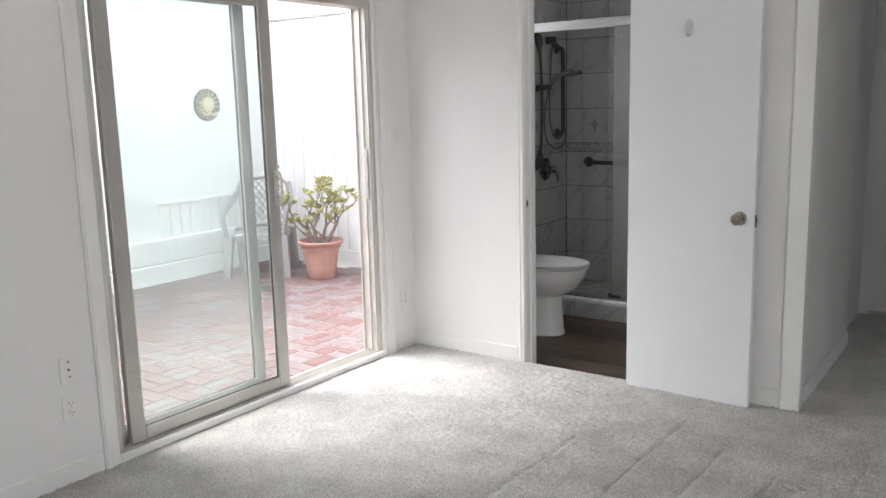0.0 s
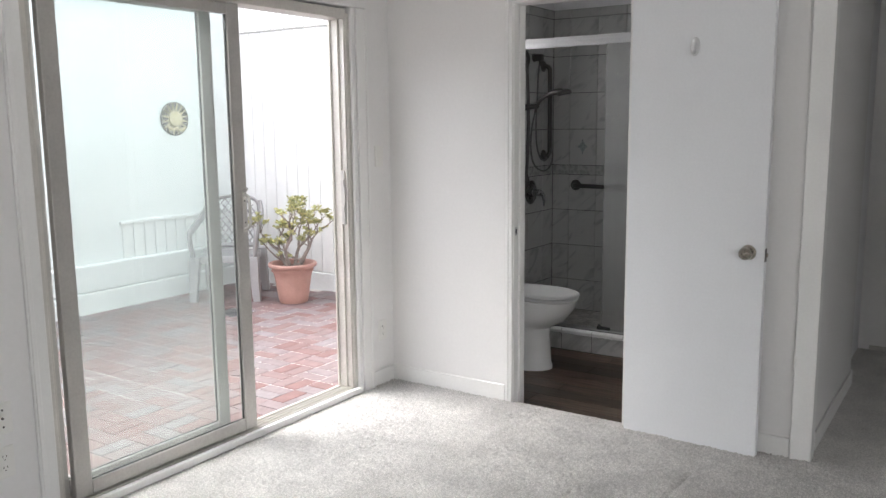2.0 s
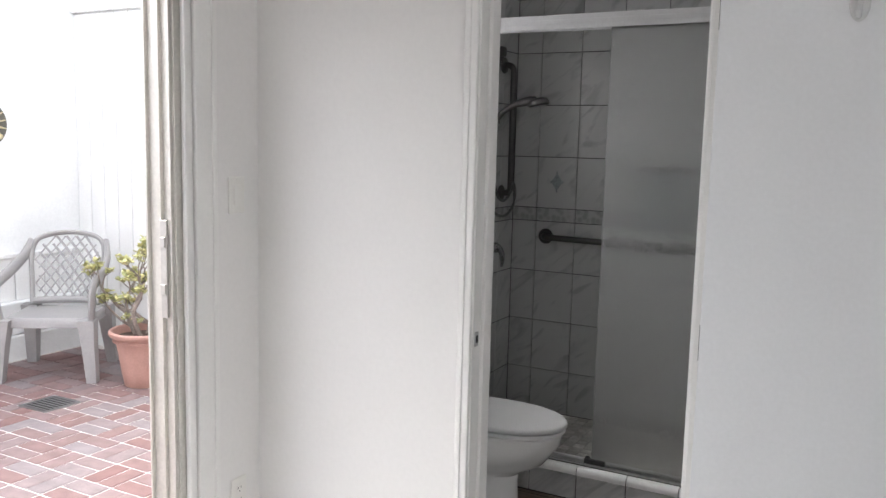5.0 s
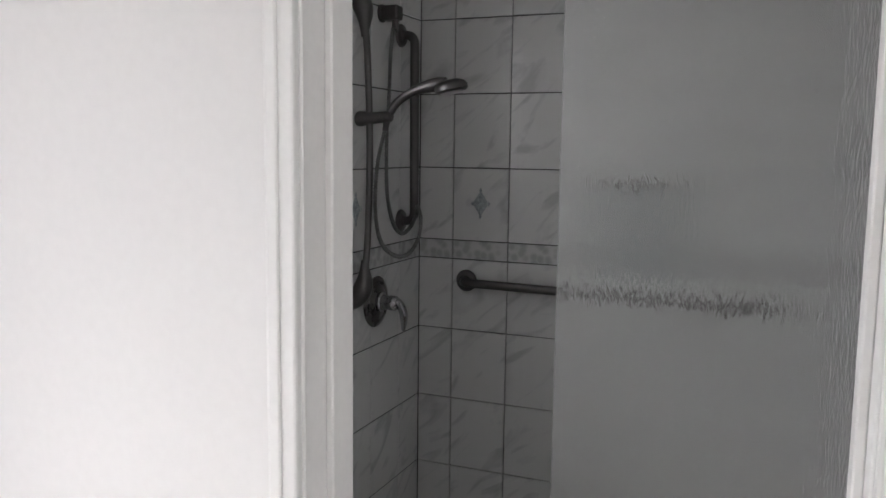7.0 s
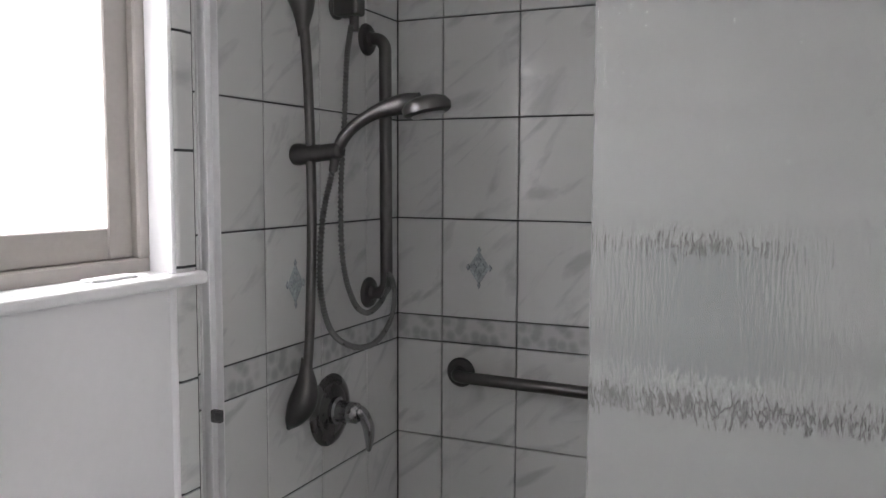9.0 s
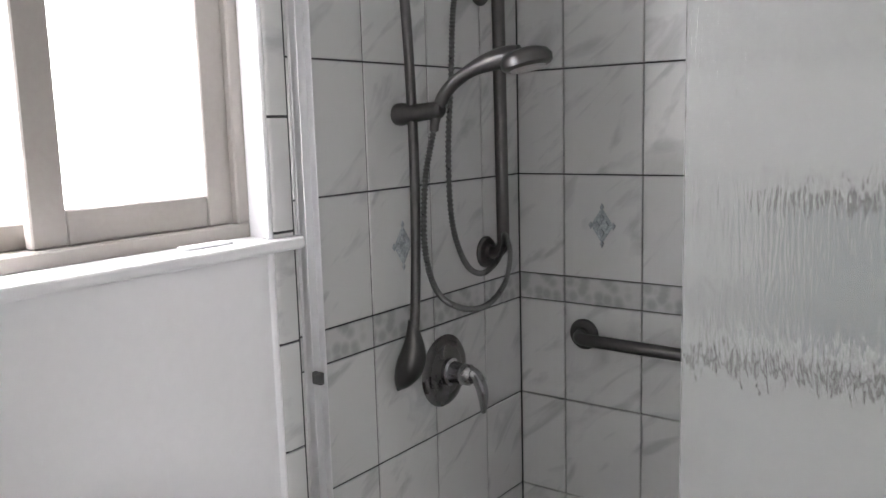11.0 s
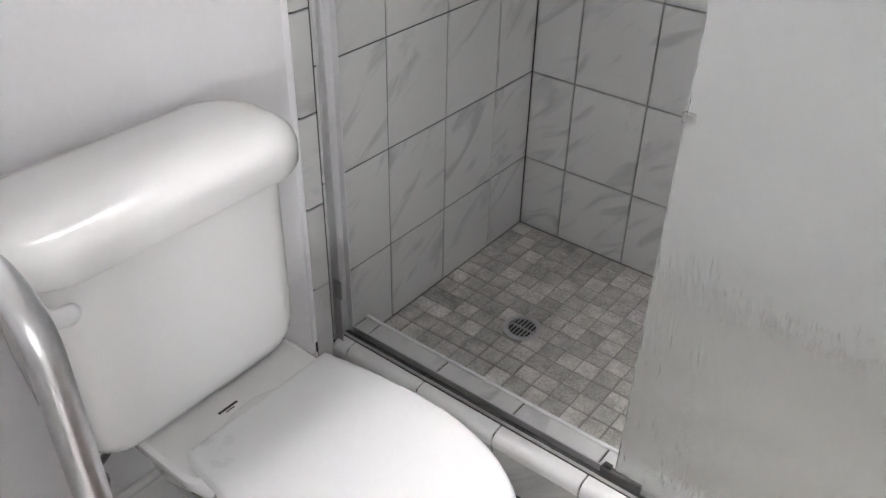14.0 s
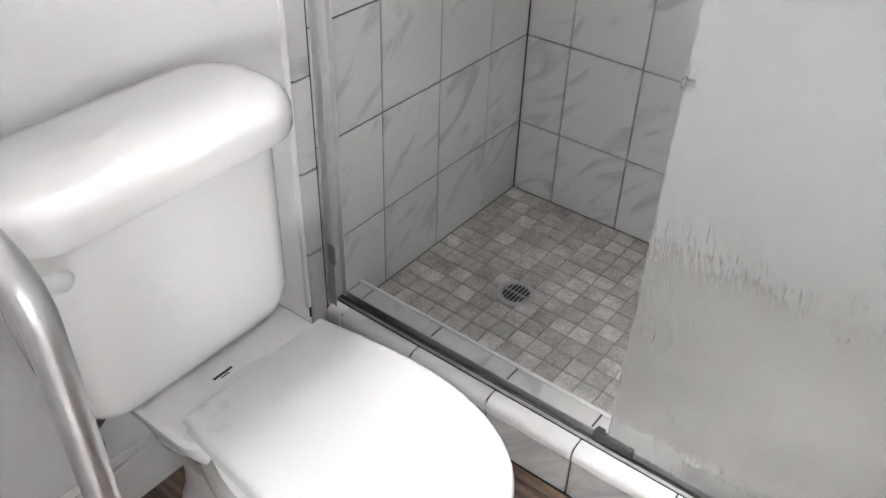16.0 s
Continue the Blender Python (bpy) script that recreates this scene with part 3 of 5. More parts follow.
def sliding_door():
    """Aluminium patio slider: frame, fixed leaf outside, sliding leaf inside, pushed half open."""
    d = thing("door_1", "grey aluminium sliding glass patio door, half open", "sliding door", kind="structure")
    top = 2.03
    xi, xo = XW - 0.012, XW - 0.125
    for y0, y1, s in ((SL0, SL0 + 0.028, 1), (SL1 - 0.028, SL1, -1)):
        f = box((xo, y0, 0.0), (xi, y1, top), 0.002)
        ya, yb = (y1 - 0.001, y1 + 0.012) if s > 0 else (y0 - 0.012, y0 + 0.001)
        for x in (xi - 0.010, xi - 0.052, xo + 0.006):
            add_box(f, (x - 0.004, ya, 0.0), (x + 0.004, yb, top), 0.001)
        part("side_frame", f, ALUP, d)
    part("head_frame", box((xo, SL0 + 0.028, top - 0.03), (xi, SL1 - 0.028, top + 0.02), 0.002), ALUP, d)
    sill = box((xo - 0.02, SL0, -0.03), (xi, SL1, 0.012), 0.002)
    for x in (xi - 0.006, xi - 0.035, xi - 0.06, xi - 0.09):
        add_box(sill, (x - 0.003, SL0 + 0.028, 0.010), (x + 0.003, SL1 - 0.028, 0.026), 0.001)
    part("sill_track", sill, ALUP, d)

    def leaf(name, y0, y1, x, mat, stile=0.066, rail=0.057, label=""):
        l = part(name, boxes(((x - 0.016, y0, 0.028), (x + 0.016, y0 + stile, top - 0.032)), ((x - 0.016, y1 - stile, 0.028), (x + 0.016, y1, top - 0.032)),
                             ((x - 0.015, y0 + stile, 0.030), (x + 0.015, y1 - stile, 0.030 + rail)), ((x - 0.015, y0 + stile, top - 0.08), (x + 0.015, y1 - stile, top - 0.034)),
                             bevel=0.003), mat, d, label)
        g = part("pane", box((x - 0.003, y0 + stile - 0.004, 0.030 + rail - 0.004), (x + 0.003, y1 - stile + 0.004, top - 0.077)), GLASS, l, "clear greenish glass")
        g.visible_shadow = False
        seal = boxes(((x - 0.006, y0 + stile - 0.002, rail + 0.03), (x + 0.006, y0 + stile + 0.003, top - 0.08)), ((x - 0.006, y1 - stile - 0.003, rail + 0.03), (x + 0.006, y1 - stile + 0.002, top - 0.08)),
                     ((x - 0.006, y0 + stile, 0.030 + rail - 0.002), (x + 0.006, y1 - stile, 0.030 + rail + 0.003)))
        part("seal", seal, DARKSEAL, l)
        return l

    leaf("fixed_leaf", SL0 + 0.03, 3.07, xi - 0.085, ALU, 0.066, 0.07)
    s = leaf("sliding_leaf", 2.237, 3.190, xi - 0.032, ALU, 0.072)
    h = part("handle_plate", box((xi - 0.017, 3.154, 0.975), (xi - 0.008, 3.180, 1.165), 0.004, 2), ALUP, s, "worn metal handle plate")
    part("pull", tube(smooth_path([(xi - 0.010, 3.167, 1.15), (xi + 0.018, 3.167, 1.135), (xi + 0.025, 3.167, 1.07), (xi + 0.018, 3.167, 1.005), (xi - 0.010, 3.167, 0.99)], 6), 0.007, 10), ALUP, h, smooth=True)
    part("lock_lever", tube([(xi - 0.008, 3.167, 1.16), (xi + 0.012, 3.167, 1.178)], 0.006, 8), ALU, h)
    for z in (1.02, 1.12):
        part("screw", lathe([(0, 0), (0.004, 0), (0.003, 0.001), (0, 0.0012)], 10, pose(xi - 0.008, 3.167, z, 0, 90)), SLOT, h)
    k = part("keeper", boxes(((xi - 0.045, SL1 - 0.047, 0.93), (xi - 0.020, SL1 - 0.04, 1.22)), ((xi - 0.042, SL1 - 0.052, 1.0), (xi - 0.024, SL1 - 0.046, 1.03)),
                             ((xi - 0.042, SL1 - 0.052, 1.14), (xi - 0.024, SL1 - 0.046, 1.17)), bevel=0.001), ALU, d, "worn latch keeper")


sliding_door()
for a, b, bead in ((SL0 - 0.068, SL0, 1), (SL1 + 0.028, SL1 + 0.118, -1)):
    bm = box((XW, a, -0.03), (XW + 0.016, b, 2.0595), 0.004, 2)
    c = a + 0.016 if bead > 0 else b - 0.016
    add_box(bm, (XW + 0.010, c - 0.010, -0.03), (XW + 0.021, c + 0.010, 2.0595), 0.003, 2)
    structure("trim", bm, TRIM, "white painted casing of the sliding door", "door casing")
    structure("trim", box((XW - 0.012, b - 0.016 if bead > 0 else SL1 - 0.004, -0.03), (XW + 0.006, b + 0.002 if bead > 0 else SL1 + 0.0265, 2.06), 0.003), TRIM, "white painted reveal of the sliding door", "reveal")
structure("trim", box((XW, SL0 - 0.068, 2.06), (XW + 0.016, SL1 + 0.118, 2.125), 0.004), TRIM, "white painted head casing of the sliding door", "door casing")
structure("trim", box((XW - 0.012, SL0, -0.012), (XW + 0.014, SL1, 0.022), 0.005, 2), TRIM, "white painted sill strip along the carpet", "sill")

# assumed east window, unseen behind the walk; added with its lamp to brighten the west wall
w2 = thing("assumed_window", "assumed white framed bedroom window, never in view", "window", kind="structure")
part("window_frame", boxes(((2.32, -1.3, 0.6), (2.40, -1.24, 2.1)), ((2.32, 1.34, 0.6), (2.40, 1.4, 2.1)), ((2.32, -1.24, 0.6), (2.40, 1.34, 0.66)),
                           ((2.32, -1.24, 2.04), (2.40, 1.34, 2.1)), ((2.32, 0.02, 0.66), (2.40, 0.08, 2.04)), bevel=0.003), TRIM, w2)
area_lamp("unseen_fill_light", look((2.38, 0.05, 1.35), (-1.0, 0.25, 1.1)), 2.6, 1.4, LAMP_S)


# shelf at the end of the hall
hs = thing("hall_shelf", "white painted wall shelf on a cleat in the hall", "shelf")
part("board", box((XH, YF - 0.28, 2.085), (1.2, YF - 0.001, 2.107), 0.003), TRIM, hs)
part("cleat", box((XH, YF - 0.019, 2.015), (1.2, YF - 0.0012, 2.0845), 0.003), TRIM, hs)


# ---- patio ----
def basket_weave(x0, x1, y0, y1, w):
    """Centres (x, y, upright) of bricks laid in pairs, square by square of side 2 w, turned by turns."""
    out, side = [], 2 * w
    ox, oy = -3.66, 4.175
    for i in range(math.floor((x0 - ox) / side), math.ceil((x1 - ox) / side)):
        for j in range(math.floor((y0 - oy) / side), math.ceil((y1 - oy) / side)):
            cx, cy, up = ox + (i + 0.5) * side, oy + (j + 0.5) * side, (i + j) % 2 == 0
            for o in (-w / 2, w / 2):
                out.append((cx + o, cy, True) if up else (cx, cy + o, False))
    return out


ground = structure("ground", box((-60, -60, PATZ - 0.4), (60, 60, PATZ - 0.2)), EXT, "pale ground round the house", "ground")
patio = thing("pavement", "red brick patio paving laid in a basket weave with pale joints", "brick paving", kind="structure")
part("mortar_bed", box((PX, -2.0, PATZ - 0.2), (XW - 0.14, PY, PATZ - 0.004)), MORTAR, patio, "pale mortar joints")


def casement(y0, y1, z0, z1):
    """White vinyl bathroom slider window, its frame coloured as in shade, with bright obscure panes."""
    win = thing("window_1", "white vinyl sliding window, frame coloured grey-brown as in shade, with bright obscured glass", "window", kind="structure")
    x0, x1 = XW - 0.115, XW - 0.03
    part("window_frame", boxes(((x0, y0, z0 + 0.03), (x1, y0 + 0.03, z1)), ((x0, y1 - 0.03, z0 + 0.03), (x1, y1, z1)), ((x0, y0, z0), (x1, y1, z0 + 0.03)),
                               ((x0, y0 + 0.03, z1 - 0.03), (x1, y1 - 0.03, z1)), bevel=0.003), SHADED_VINYL, win)
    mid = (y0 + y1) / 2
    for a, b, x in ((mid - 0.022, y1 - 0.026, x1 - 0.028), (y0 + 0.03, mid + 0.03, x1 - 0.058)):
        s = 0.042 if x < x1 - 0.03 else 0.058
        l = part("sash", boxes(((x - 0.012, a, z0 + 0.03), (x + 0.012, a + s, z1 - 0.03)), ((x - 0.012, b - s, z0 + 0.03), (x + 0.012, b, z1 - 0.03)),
                               ((x - 0.011, a + s, z0 + 0.03), (x + 0.011, b - s, z0 + 0.03 + s)), ((x - 0.011, a + s, z1 - 0.03 - s), (x + 0.011, b - s, z1 - 0.03)), bevel=0.003), SHADED_VINYL, win)
        g = part("pane", box((x - 0.002, a + s - 0.003, z0 + 0.027 + s), (x + 0.002, b - s + 0.003, z1 - 0.027 - s)), FROST, l)
        g.visible_shadow = False
    sill = box((XW - 0.03, y0, z0 - 0.02), (XW + 0.03, y1, z0 + 0.004))
    add_box(sill, (XW + 0.025, y0 - 0.06, z0 - 0.022), (XW + 0.052, y1 + 0.062, z0 + 0.003), 0.008, 3)
    part("window_sill", sill, BATHWALL, win)
    part("reveal", boxes(((XW - 0.03, y0 - 0.004, z0), (XW + 0.024, y0 + 0.006, z1)), ((XW - 0.03, y1 - 0.006, z0), (XW + 0.024, y1 + 0.004, z1)), bevel=0.002), BATHWALL, win)


# white vinyl seen against the light: its shade is in this grey-brown base
SHADED_VINYL = material("vinyl", (0.38, 0.355, 0.33), 0.4, var=0.04, scale=6)
casement(*WIN)
area_lamp("bath_window_light", look((XW - 0.15, 4.96, 1.73), (-1, 4.96, 1.4)), 1.0, 1.0, LAMP_B)
structure("sill_block", box((XW - 0.14, 4.5, 1.3), (XW - 0.1151, 5.42, 1.336)), EXT, "outer window ledge", "sill")
tagged(part("sill_catch", box((XW - 0.005, 5.20, 1.339), (XW + 0.025, 5.30, 1.345), 0.002), SEATP), "small white plastic catch lying on the window sill", "window catch")


# ---- shower ----
ROWZ = [0.034, 0.265, 0.532, 0.799, 1.066, 1.1365, 1.4035, 1.6705, 1.9375, 2.2105, 2.272]
TW = 0.2155
BACKX = [XT, -2.9635] + [-2.9635 + TW * k for k in range(1, 7)] + [-1.55]
WESTY = [5.4405, 5.656, 5.8715, 6.087, YT]
_tiles = {}


def tile_mesh(w, h, d, name, mat, cham=0.0016):
    """A tile with eased edges, centred, facing local -y."""
    key = (round(w, 4), round(h, 4), d, name)
    if key not in _tiles:
        bm, a, b = bmesh.new(), w / 2, h / 2
        q = lambda s, y: [bm.verts.new((sx * (a - s), y, sz * (b - s))) for sx, sz in ((-1, -1), (1, -1), (1, 1), (-1, 1))]
        r0, r1, r2 = q(0, d), q(0, cham), q(cham, 0)
        for r, t in ((r0, r1), (r1, r2)):
            for k in range(4):
                bm.faces.new((r[k], r[(k + 1) % 4], t[(k + 1) % 4], t[k]))
        bm.faces.new(r2)
        _tiles[key] = mesh_of(name, bm, mat)
    return _tiles[key]


def lay(parent, name, mat, x, y, z, w, h, turn, d=0.010, joint=0.0036, tilt=0.0):
    ob = new(name, tile_mesh(w - joint, h - joint, d, name, mat))
    ob.parent = parent
    ob.matrix_local = pose(x, y, z, tilt, 0, turn)
    return ob


def band_material():
    """Pale relief border: rows of soft grey-green ovals."""
    m = material("border_tile", (0.55, 0.565, 0.57), 0.22, var=0.05)
    n, link, b = nodes_of(m)
    co, tex, ramp = n.new("ShaderNodeTexCoord"), n.new("ShaderNodeTexVoronoi"), n.new("ShaderNodeValToRGB")
    tex.inputs["Scale"].default_value = 32
    link(co.outputs["Object"], tex.inputs["Vector"])
    e = ramp.color_ramp.elements
    e[0].position, e[0].color = 0.25, (0.38, 0.385, 0.385, 1)
    e[1].position, e[1].color = 0.62, (0.53, 0.535, 0.535, 1)
    link(tex.outputs["Distance"], ramp.inputs["Fac"])
    link(ramp.outputs[0], b.inputs["Base Color"])
    bp = n.new("ShaderNodeBump")
    bp.inputs["Strength"].default_value, bp.inputs["Distance"].default_value = 0.4, 0.002
    link(tex.outputs["Distance"], bp.inputs["Height"])
    link(bp.outputs[0], b.inputs["Normal"])
    return m


BAND = band_material()


def medallion(parent, x, y, z, turn):
    """Pointed diamond relief set on a tile."""
    bm = bmesh.new()
    for cx, cz, a, b, t in ((0, 0, 0.031, 0.047, 0.0024), (0, 0.019, 0.010, 0.015, 0.0045), (0, -0.019, 0.010, 0.015, 0.0045), (0.0125, 0, 0.010, 0.015, 0.0045), (-0.0125, 0, 0.010, 0.015, 0.0045),
                            (0, 0.047, 0.006, 0.011, 0.0026), (0, -0.047, 0.006, 0.011, 0.0026), (0.031, 0, 0.007, 0.010, 0.0026), (-0.031, 0, 0.007, 0.010, 0.0026)):
        ring = [bm.verts.new((cx + a * s * c[0], y0, cz + b * s * c[1])) for s, y0 in ((1, 0.0), (0.7, -t)) for c in ((1, 0), (0, 1), (-1, 0), (0, -1))]
        for k in range(4):
            bm.faces.new((ring[k], ring[(k + 1) % 4], ring[4 + (k + 1) % 4], ring[4 + k]))
        bm.faces.new(ring[4:])
    ob = part("medallion", bm, DECOR, parent, "grey-green diamond relief")
    ob.matrix_local = pose(x, y, z, 0, 0, turn)


NICHE = (-2.415, -2.135, 1.035, 1.372)
back = thing("shower_wall_tiles", "glossy white marbled wall tiles with dark joints and a relief border", "wall tiles", "shower tiling", kind="structure")
for z0, z1 in zip(ROWZ, ROWZ[1:]):
    band = abs(z0 - 1.066) < 0.01
    for x0, x1 in zip(BACKX, BACKX[1:]):
        lay(back, "border_tile" if band else "tile", BAND if band else MARBLE, (x0 + x1) / 2, YT, (z0 + z1) / 2, x1 - x0, z1 - z0, 0)
medallion(back, (BACKX[1] + BACKX[2]) / 2, YT - 0.0002, 1.275, 0)
west = thing("shower_wall_tiles", "glossy white marbled wall tiles with dark joints beside the valve", "wall tiles", "shower tiling", kind="structure")
for z0, z1 in zip(ROWZ, ROWZ[1:]):
    band = abs(z0 - 1.066) < 0.01
    for y0, y1 in zip(WESTY, WESTY[1:]):
        lay(west, "border_tile" if band else "tile", BAND if band else MARBLE, XT, (y0 + y1) / 2, (z0 + z1) / 2, y1 - y0, z1 - z0, 90)
medallion(west, XT + 0.0002, (WESTY[1] + WESTY[2]) / 2, 1.275, 90)
edge = thing("edge_tiles", "column of white bullnose trim tiles beside the shower", "trim tiles", "shower tiling", kind="structure")
part("grout_strip", box((XW + 0.024, 5.384, BF), (XW + 0.0305, 5.4402, CEILZ)), GROUT, edge)
for k in range(12):
    z0, z1 = max(BF, 0.0665 + 0.2135 * (k - 1)), min(CEILZ, 0.0665 + 0.2135 * k)
    bm = loft([[(XW + 0.026, 5.385 + o, z0 + 0.0026), (XW + 0.033 + u, 5.385 + o, z0 + 0.0026), (XW + 0.033 + u, 5.385 + o, z1 - 0.0026), (XW + 0.026, 5.385 + o, z1 - 0.0026)]
               for o, u in ((0.0, -0.004), (0.003, 0.0), (0.009, 0.003), (0.0465, 0.003), (0.048, 0.0015))])
    part("bullnose_tile", bm, MARBLE, edge, smooth=True)
structure("trim", tube([(XW + 0.026, 5.381, 0.13), (XW + 0.026, 5.381, CEILZ)], 0.007, 8), BATHWALL, "white caulk bead along the trim tiles", "caulk")

structure("wall_above_back_tiles", box((XT, YT + 0.002, 2.2735), (-1.551, YT + 0.0119, CEILZ - 0.001)), BATHWALL, "white painted wall above the shower tiles", "wall")
structure("wall_above_side_tiles", box((XT - 0.0029, 5.4405, 2.2735), (XT - 0.0006, YT + 0.0015, CEILZ - 0.001)), BATHWALL, "white painted wall above the shower tiles", "wall")

# shelf behind the glass
niche = thing("soap_shelf", "shallow shower shelf with a dark surround behind the glass", "shower shelf")
x0, x1, z0, z1 = NICHE
part("surround", boxes(((x0, YT - 0.032, z1 - 0.028), (x1, YT + 0.001, z1)), ((x0, YT - 0.030, z0), (x0 + 0.014, YT + 0.001, z1 - 0.028)),
                       ((x1 - 0.012, YT - 0.030, z0), (x1, YT + 0.001, z1 - 0.028)), bevel=0.003), SATIN, niche)
part("backplate", box((x0 + 0.014, YT - 0.008, z0), (x1 - 0.012, YT - 0.002, z1 - 0.028)), DECOR, niche)
part("ledge", box((x0, YT - 0.034, z0 - 0.012), (x1, YT + 0.001, z0), 0.004), WHITETILE, niche)

# curb
CF, CT = 5.430, 0.100
curb = thing("shower_curb", "tiled shower curb with rounded white edge tiles and dark joints", "shower curb", "shower tiling", kind="structure")
part("core", box((XW + 0.03, CF + 0.006, BF - 0.02), (-1.55, 5.558, CT - 0.006)), GROUT, curb)
xs = [XW + 0.034, -3.050] + [-3.050 + 0.2155 * k for k in range(1, 7)] + [-1.55]
for a, b in zip(xs, xs[1:]):
    a, b = a + 0.002, b - 0.002
    part("face_tile", box((a, CF, BF + 0.003), (b, CF + 0.008, CT - 0.036), 0.0015), MARBLE, curb)
    prof = [(CF + 0.034, CT - 0.006), (CF + 0.034, CT)] + [(CF + 0.020 - 0.022 * math.sin(u), CT - 0.020 + 0.020 * math.cos(u)) for u in (math.pi / 2 * i / 6 for i in range(7))] + \
           [(CF - 0.002, CT - 0.033), (CF + 0.007, CT - 0.033)]
    part("bullnose_tile", loft([[(x, y, z) for y, z in prof] for x in (a, b)]), WHITETILE, curb, smooth=True)
    part("top_tile", box((a, 5.490, CT - 0.007), (b, 5.553, CT - 0.0005), 0.0015), MARBLE, curb)
part("edge_strip", tube([(XT + 0.002, 5.5585, CT - 0.002), (-1.55, 5.5585, CT - 0.002)], 0.0048, 8), WHITETILE, curb, "white edge strip", True)
part("inner_face", box((XT, 5.554, 0.02), (-1.55, 5.563, CT - 0.006)), MARBLE, curb)

# shower floor
sfloor = thing("shower_floor", "grey tumbled stone mosaic shower floor", "stone mosaic", "shower tiling", kind="structure")
part("grout_bed", box((XT - 0.005, 5.548, BF - 0.02), (-1.55, YT + 0.005, 0.0315)), FGROUT, sfloor)
P = 0.0535
far = bmesh.new()
DX, DY = -2.806, 5.834
rng = random.Random(11)
for i in range(int(1.55 / P) + 1):
    for j in range(int(0.71 / P) + 1):
        x0, y1 = XT + i * P, YT - j * P
        x1, y0 = min(x0 + P, -1.55), max(y1 - P, 5.564)
        if x1 - x0 < 0.012 or y1 - y0 < 0.012 or math.hypot((x0 + x1) / 2 - DX, (y0 + y1) / 2 - DY) < 0.045:
            continue
        h = 0.0345 + rng.uniform(-0.0006, 0.0006)
        if x0 < -2.05:
            ob = new("stone_tile", tile_mesh(round(x1 - x0, 3) - 0.003, round(y1 - y0, 3) - 0.003, 0.006, "stone_tile", STONE, 0.0022))
            ob.parent = sfloor
            ob.matrix_local = pose((x0 + x1) / 2, (y0 + y1) / 2, h, -90, 0, rng.choice((0, 180)))
        else:
            add_box(far, (x0 + 0.0015, y0 + 0.0015, 0.028), (x1 - 0.0015, y1 - 0.0015, h), 0)
tagged(part("far_stone_tiles", far, STONE, sfloor), kind="stuff")
drain = thing("shower_drain", "round brushed metal drain grate in the mosaic floor", "drain", at=(DX, DY, 0.034))
part("rim", lathe([(0.036, 0.0), (0.051, 0.0), (0.0515, 0.002), (0.049, 0.0035), (0.037, 0.003), (0.036, 0.0)], 36), STEEL, drain, smooth=True)
part("sump", lathe([(0, -0.002), (0.0375, -0.002), (0.0375, 0.0005), (0, 0.0005)], 24), SLOT, drain)
for k in range(-3, 4):
    half = math.sqrt(0.037 ** 2 - (k * 0.0105) ** 2)
    part("grate_bar", tube([(k * 0.0105, -half, 0.002), (k * 0.0105, half, 0.002)], 0.0022, 6), STEEL, drain)
part("grate_bar", tube([(-0.037, 0, 0.0022), (0.037, 0, 0.0022)], 0.003, 6), STEEL, drain)

# glass enclosure
enc = thing("shower_door", "sliding shower door of rippled obscure glass in a dull metal frame", "shower door")
ch = boxes(((XT - 0.001, 5.447, CT), (XT + 0.006, 5.488, 1.93)), ((XT + 0.006, 5.447, CT), (XT + 0.025, 5.450, 1.93)), ((XT + 0.006, 5.485, CT), (XT + 0.022, 5.488, 1.93)), bevel=0.0008)
jam = part("wall_channel", ch, CHROMEDULL, enc)
part("screw", lathe([(0, 0), (0.005, 0), (0.004, 0.0015), (0, 0.002)], 12, pose(XT + 0.02, 5.447, 0.266, 90)), SLOT, jam)
part("screw_plate", box((XT + 0.008, 5.4445, 0.23), (XT + 0.032, 5.4472, 0.285), 0.001), STEEL, jam)
part("bumper", boxes(((XT + 0.026, 5.440, 1.048), (XT + 0.050, 5.452, 1.072)), ((XT + 0.038, 5.436, 1.052), (XT + 0.052, 5.446, 1.070)), bevel=0.002), DARKSEAL, jam, "dark rubber bumper")
trk = boxes(((XT + 0.006, 5.4655, CT), (-1.55, 5.4685, CT + 0.011)), ((XT + 0.006, 5.4685, CT), (-1.55, 5.486, CT + 0.002)), ((XT + 0.006, 5.486, CT), (-1.55, 5.4905, CT + 0.021)), bevel=0.0008)
part("bottom_track", trk, TRACK, enc)
# two dark strips draw the shaded channel and the shadow line of the track
part("track_shade", box((XT + 0.006, 5.470, CT + 0.002), (-1.55, 5.484, CT + 0.006), 0.001), DARKSEAL, enc, "dark strip for the shade in the door track")
part("track_shadow_line", box((XT + 0.006, 5.4645, CT), (-1.55, 5.4652, CT + 0.004)), DARKSEAL, enc)
hd = boxes(((XT + 0.001, 5.428, 1.935), (-1.55, 5.433, 1.992)), ((XT + 0.001, 5.433, 1.987), (-1.55, 5.492, 1.992)), ((XT + 0.001, 5.488, 1.935), (-1.55, 5.492, 1.987)), ((XT + 0.001, 5.425, 1.955), (-1.55, 5.428, 1.972)), bevel=0.001)
part("header_rail", hd, CHROMEDULL, enc)
gl = part("glass_panel", box((-2.3545, 5.4745, 0.112), (-1.56, 5.4805, 1.95), 0.001), RAIN, enc, "rippled obscure glass panel")
gl.visible_shadow = True
part("guide", boxes(((-2.385, 5.470, CT + 0.012), (-2.295, 5.486, CT + 0.034)), ((-2.380, 5.473, CT + 0.030), (-2.362, 5.484, CT + 0.044)), bevel=0.002), DARKSEAL, enc, "dark plastic door guide")
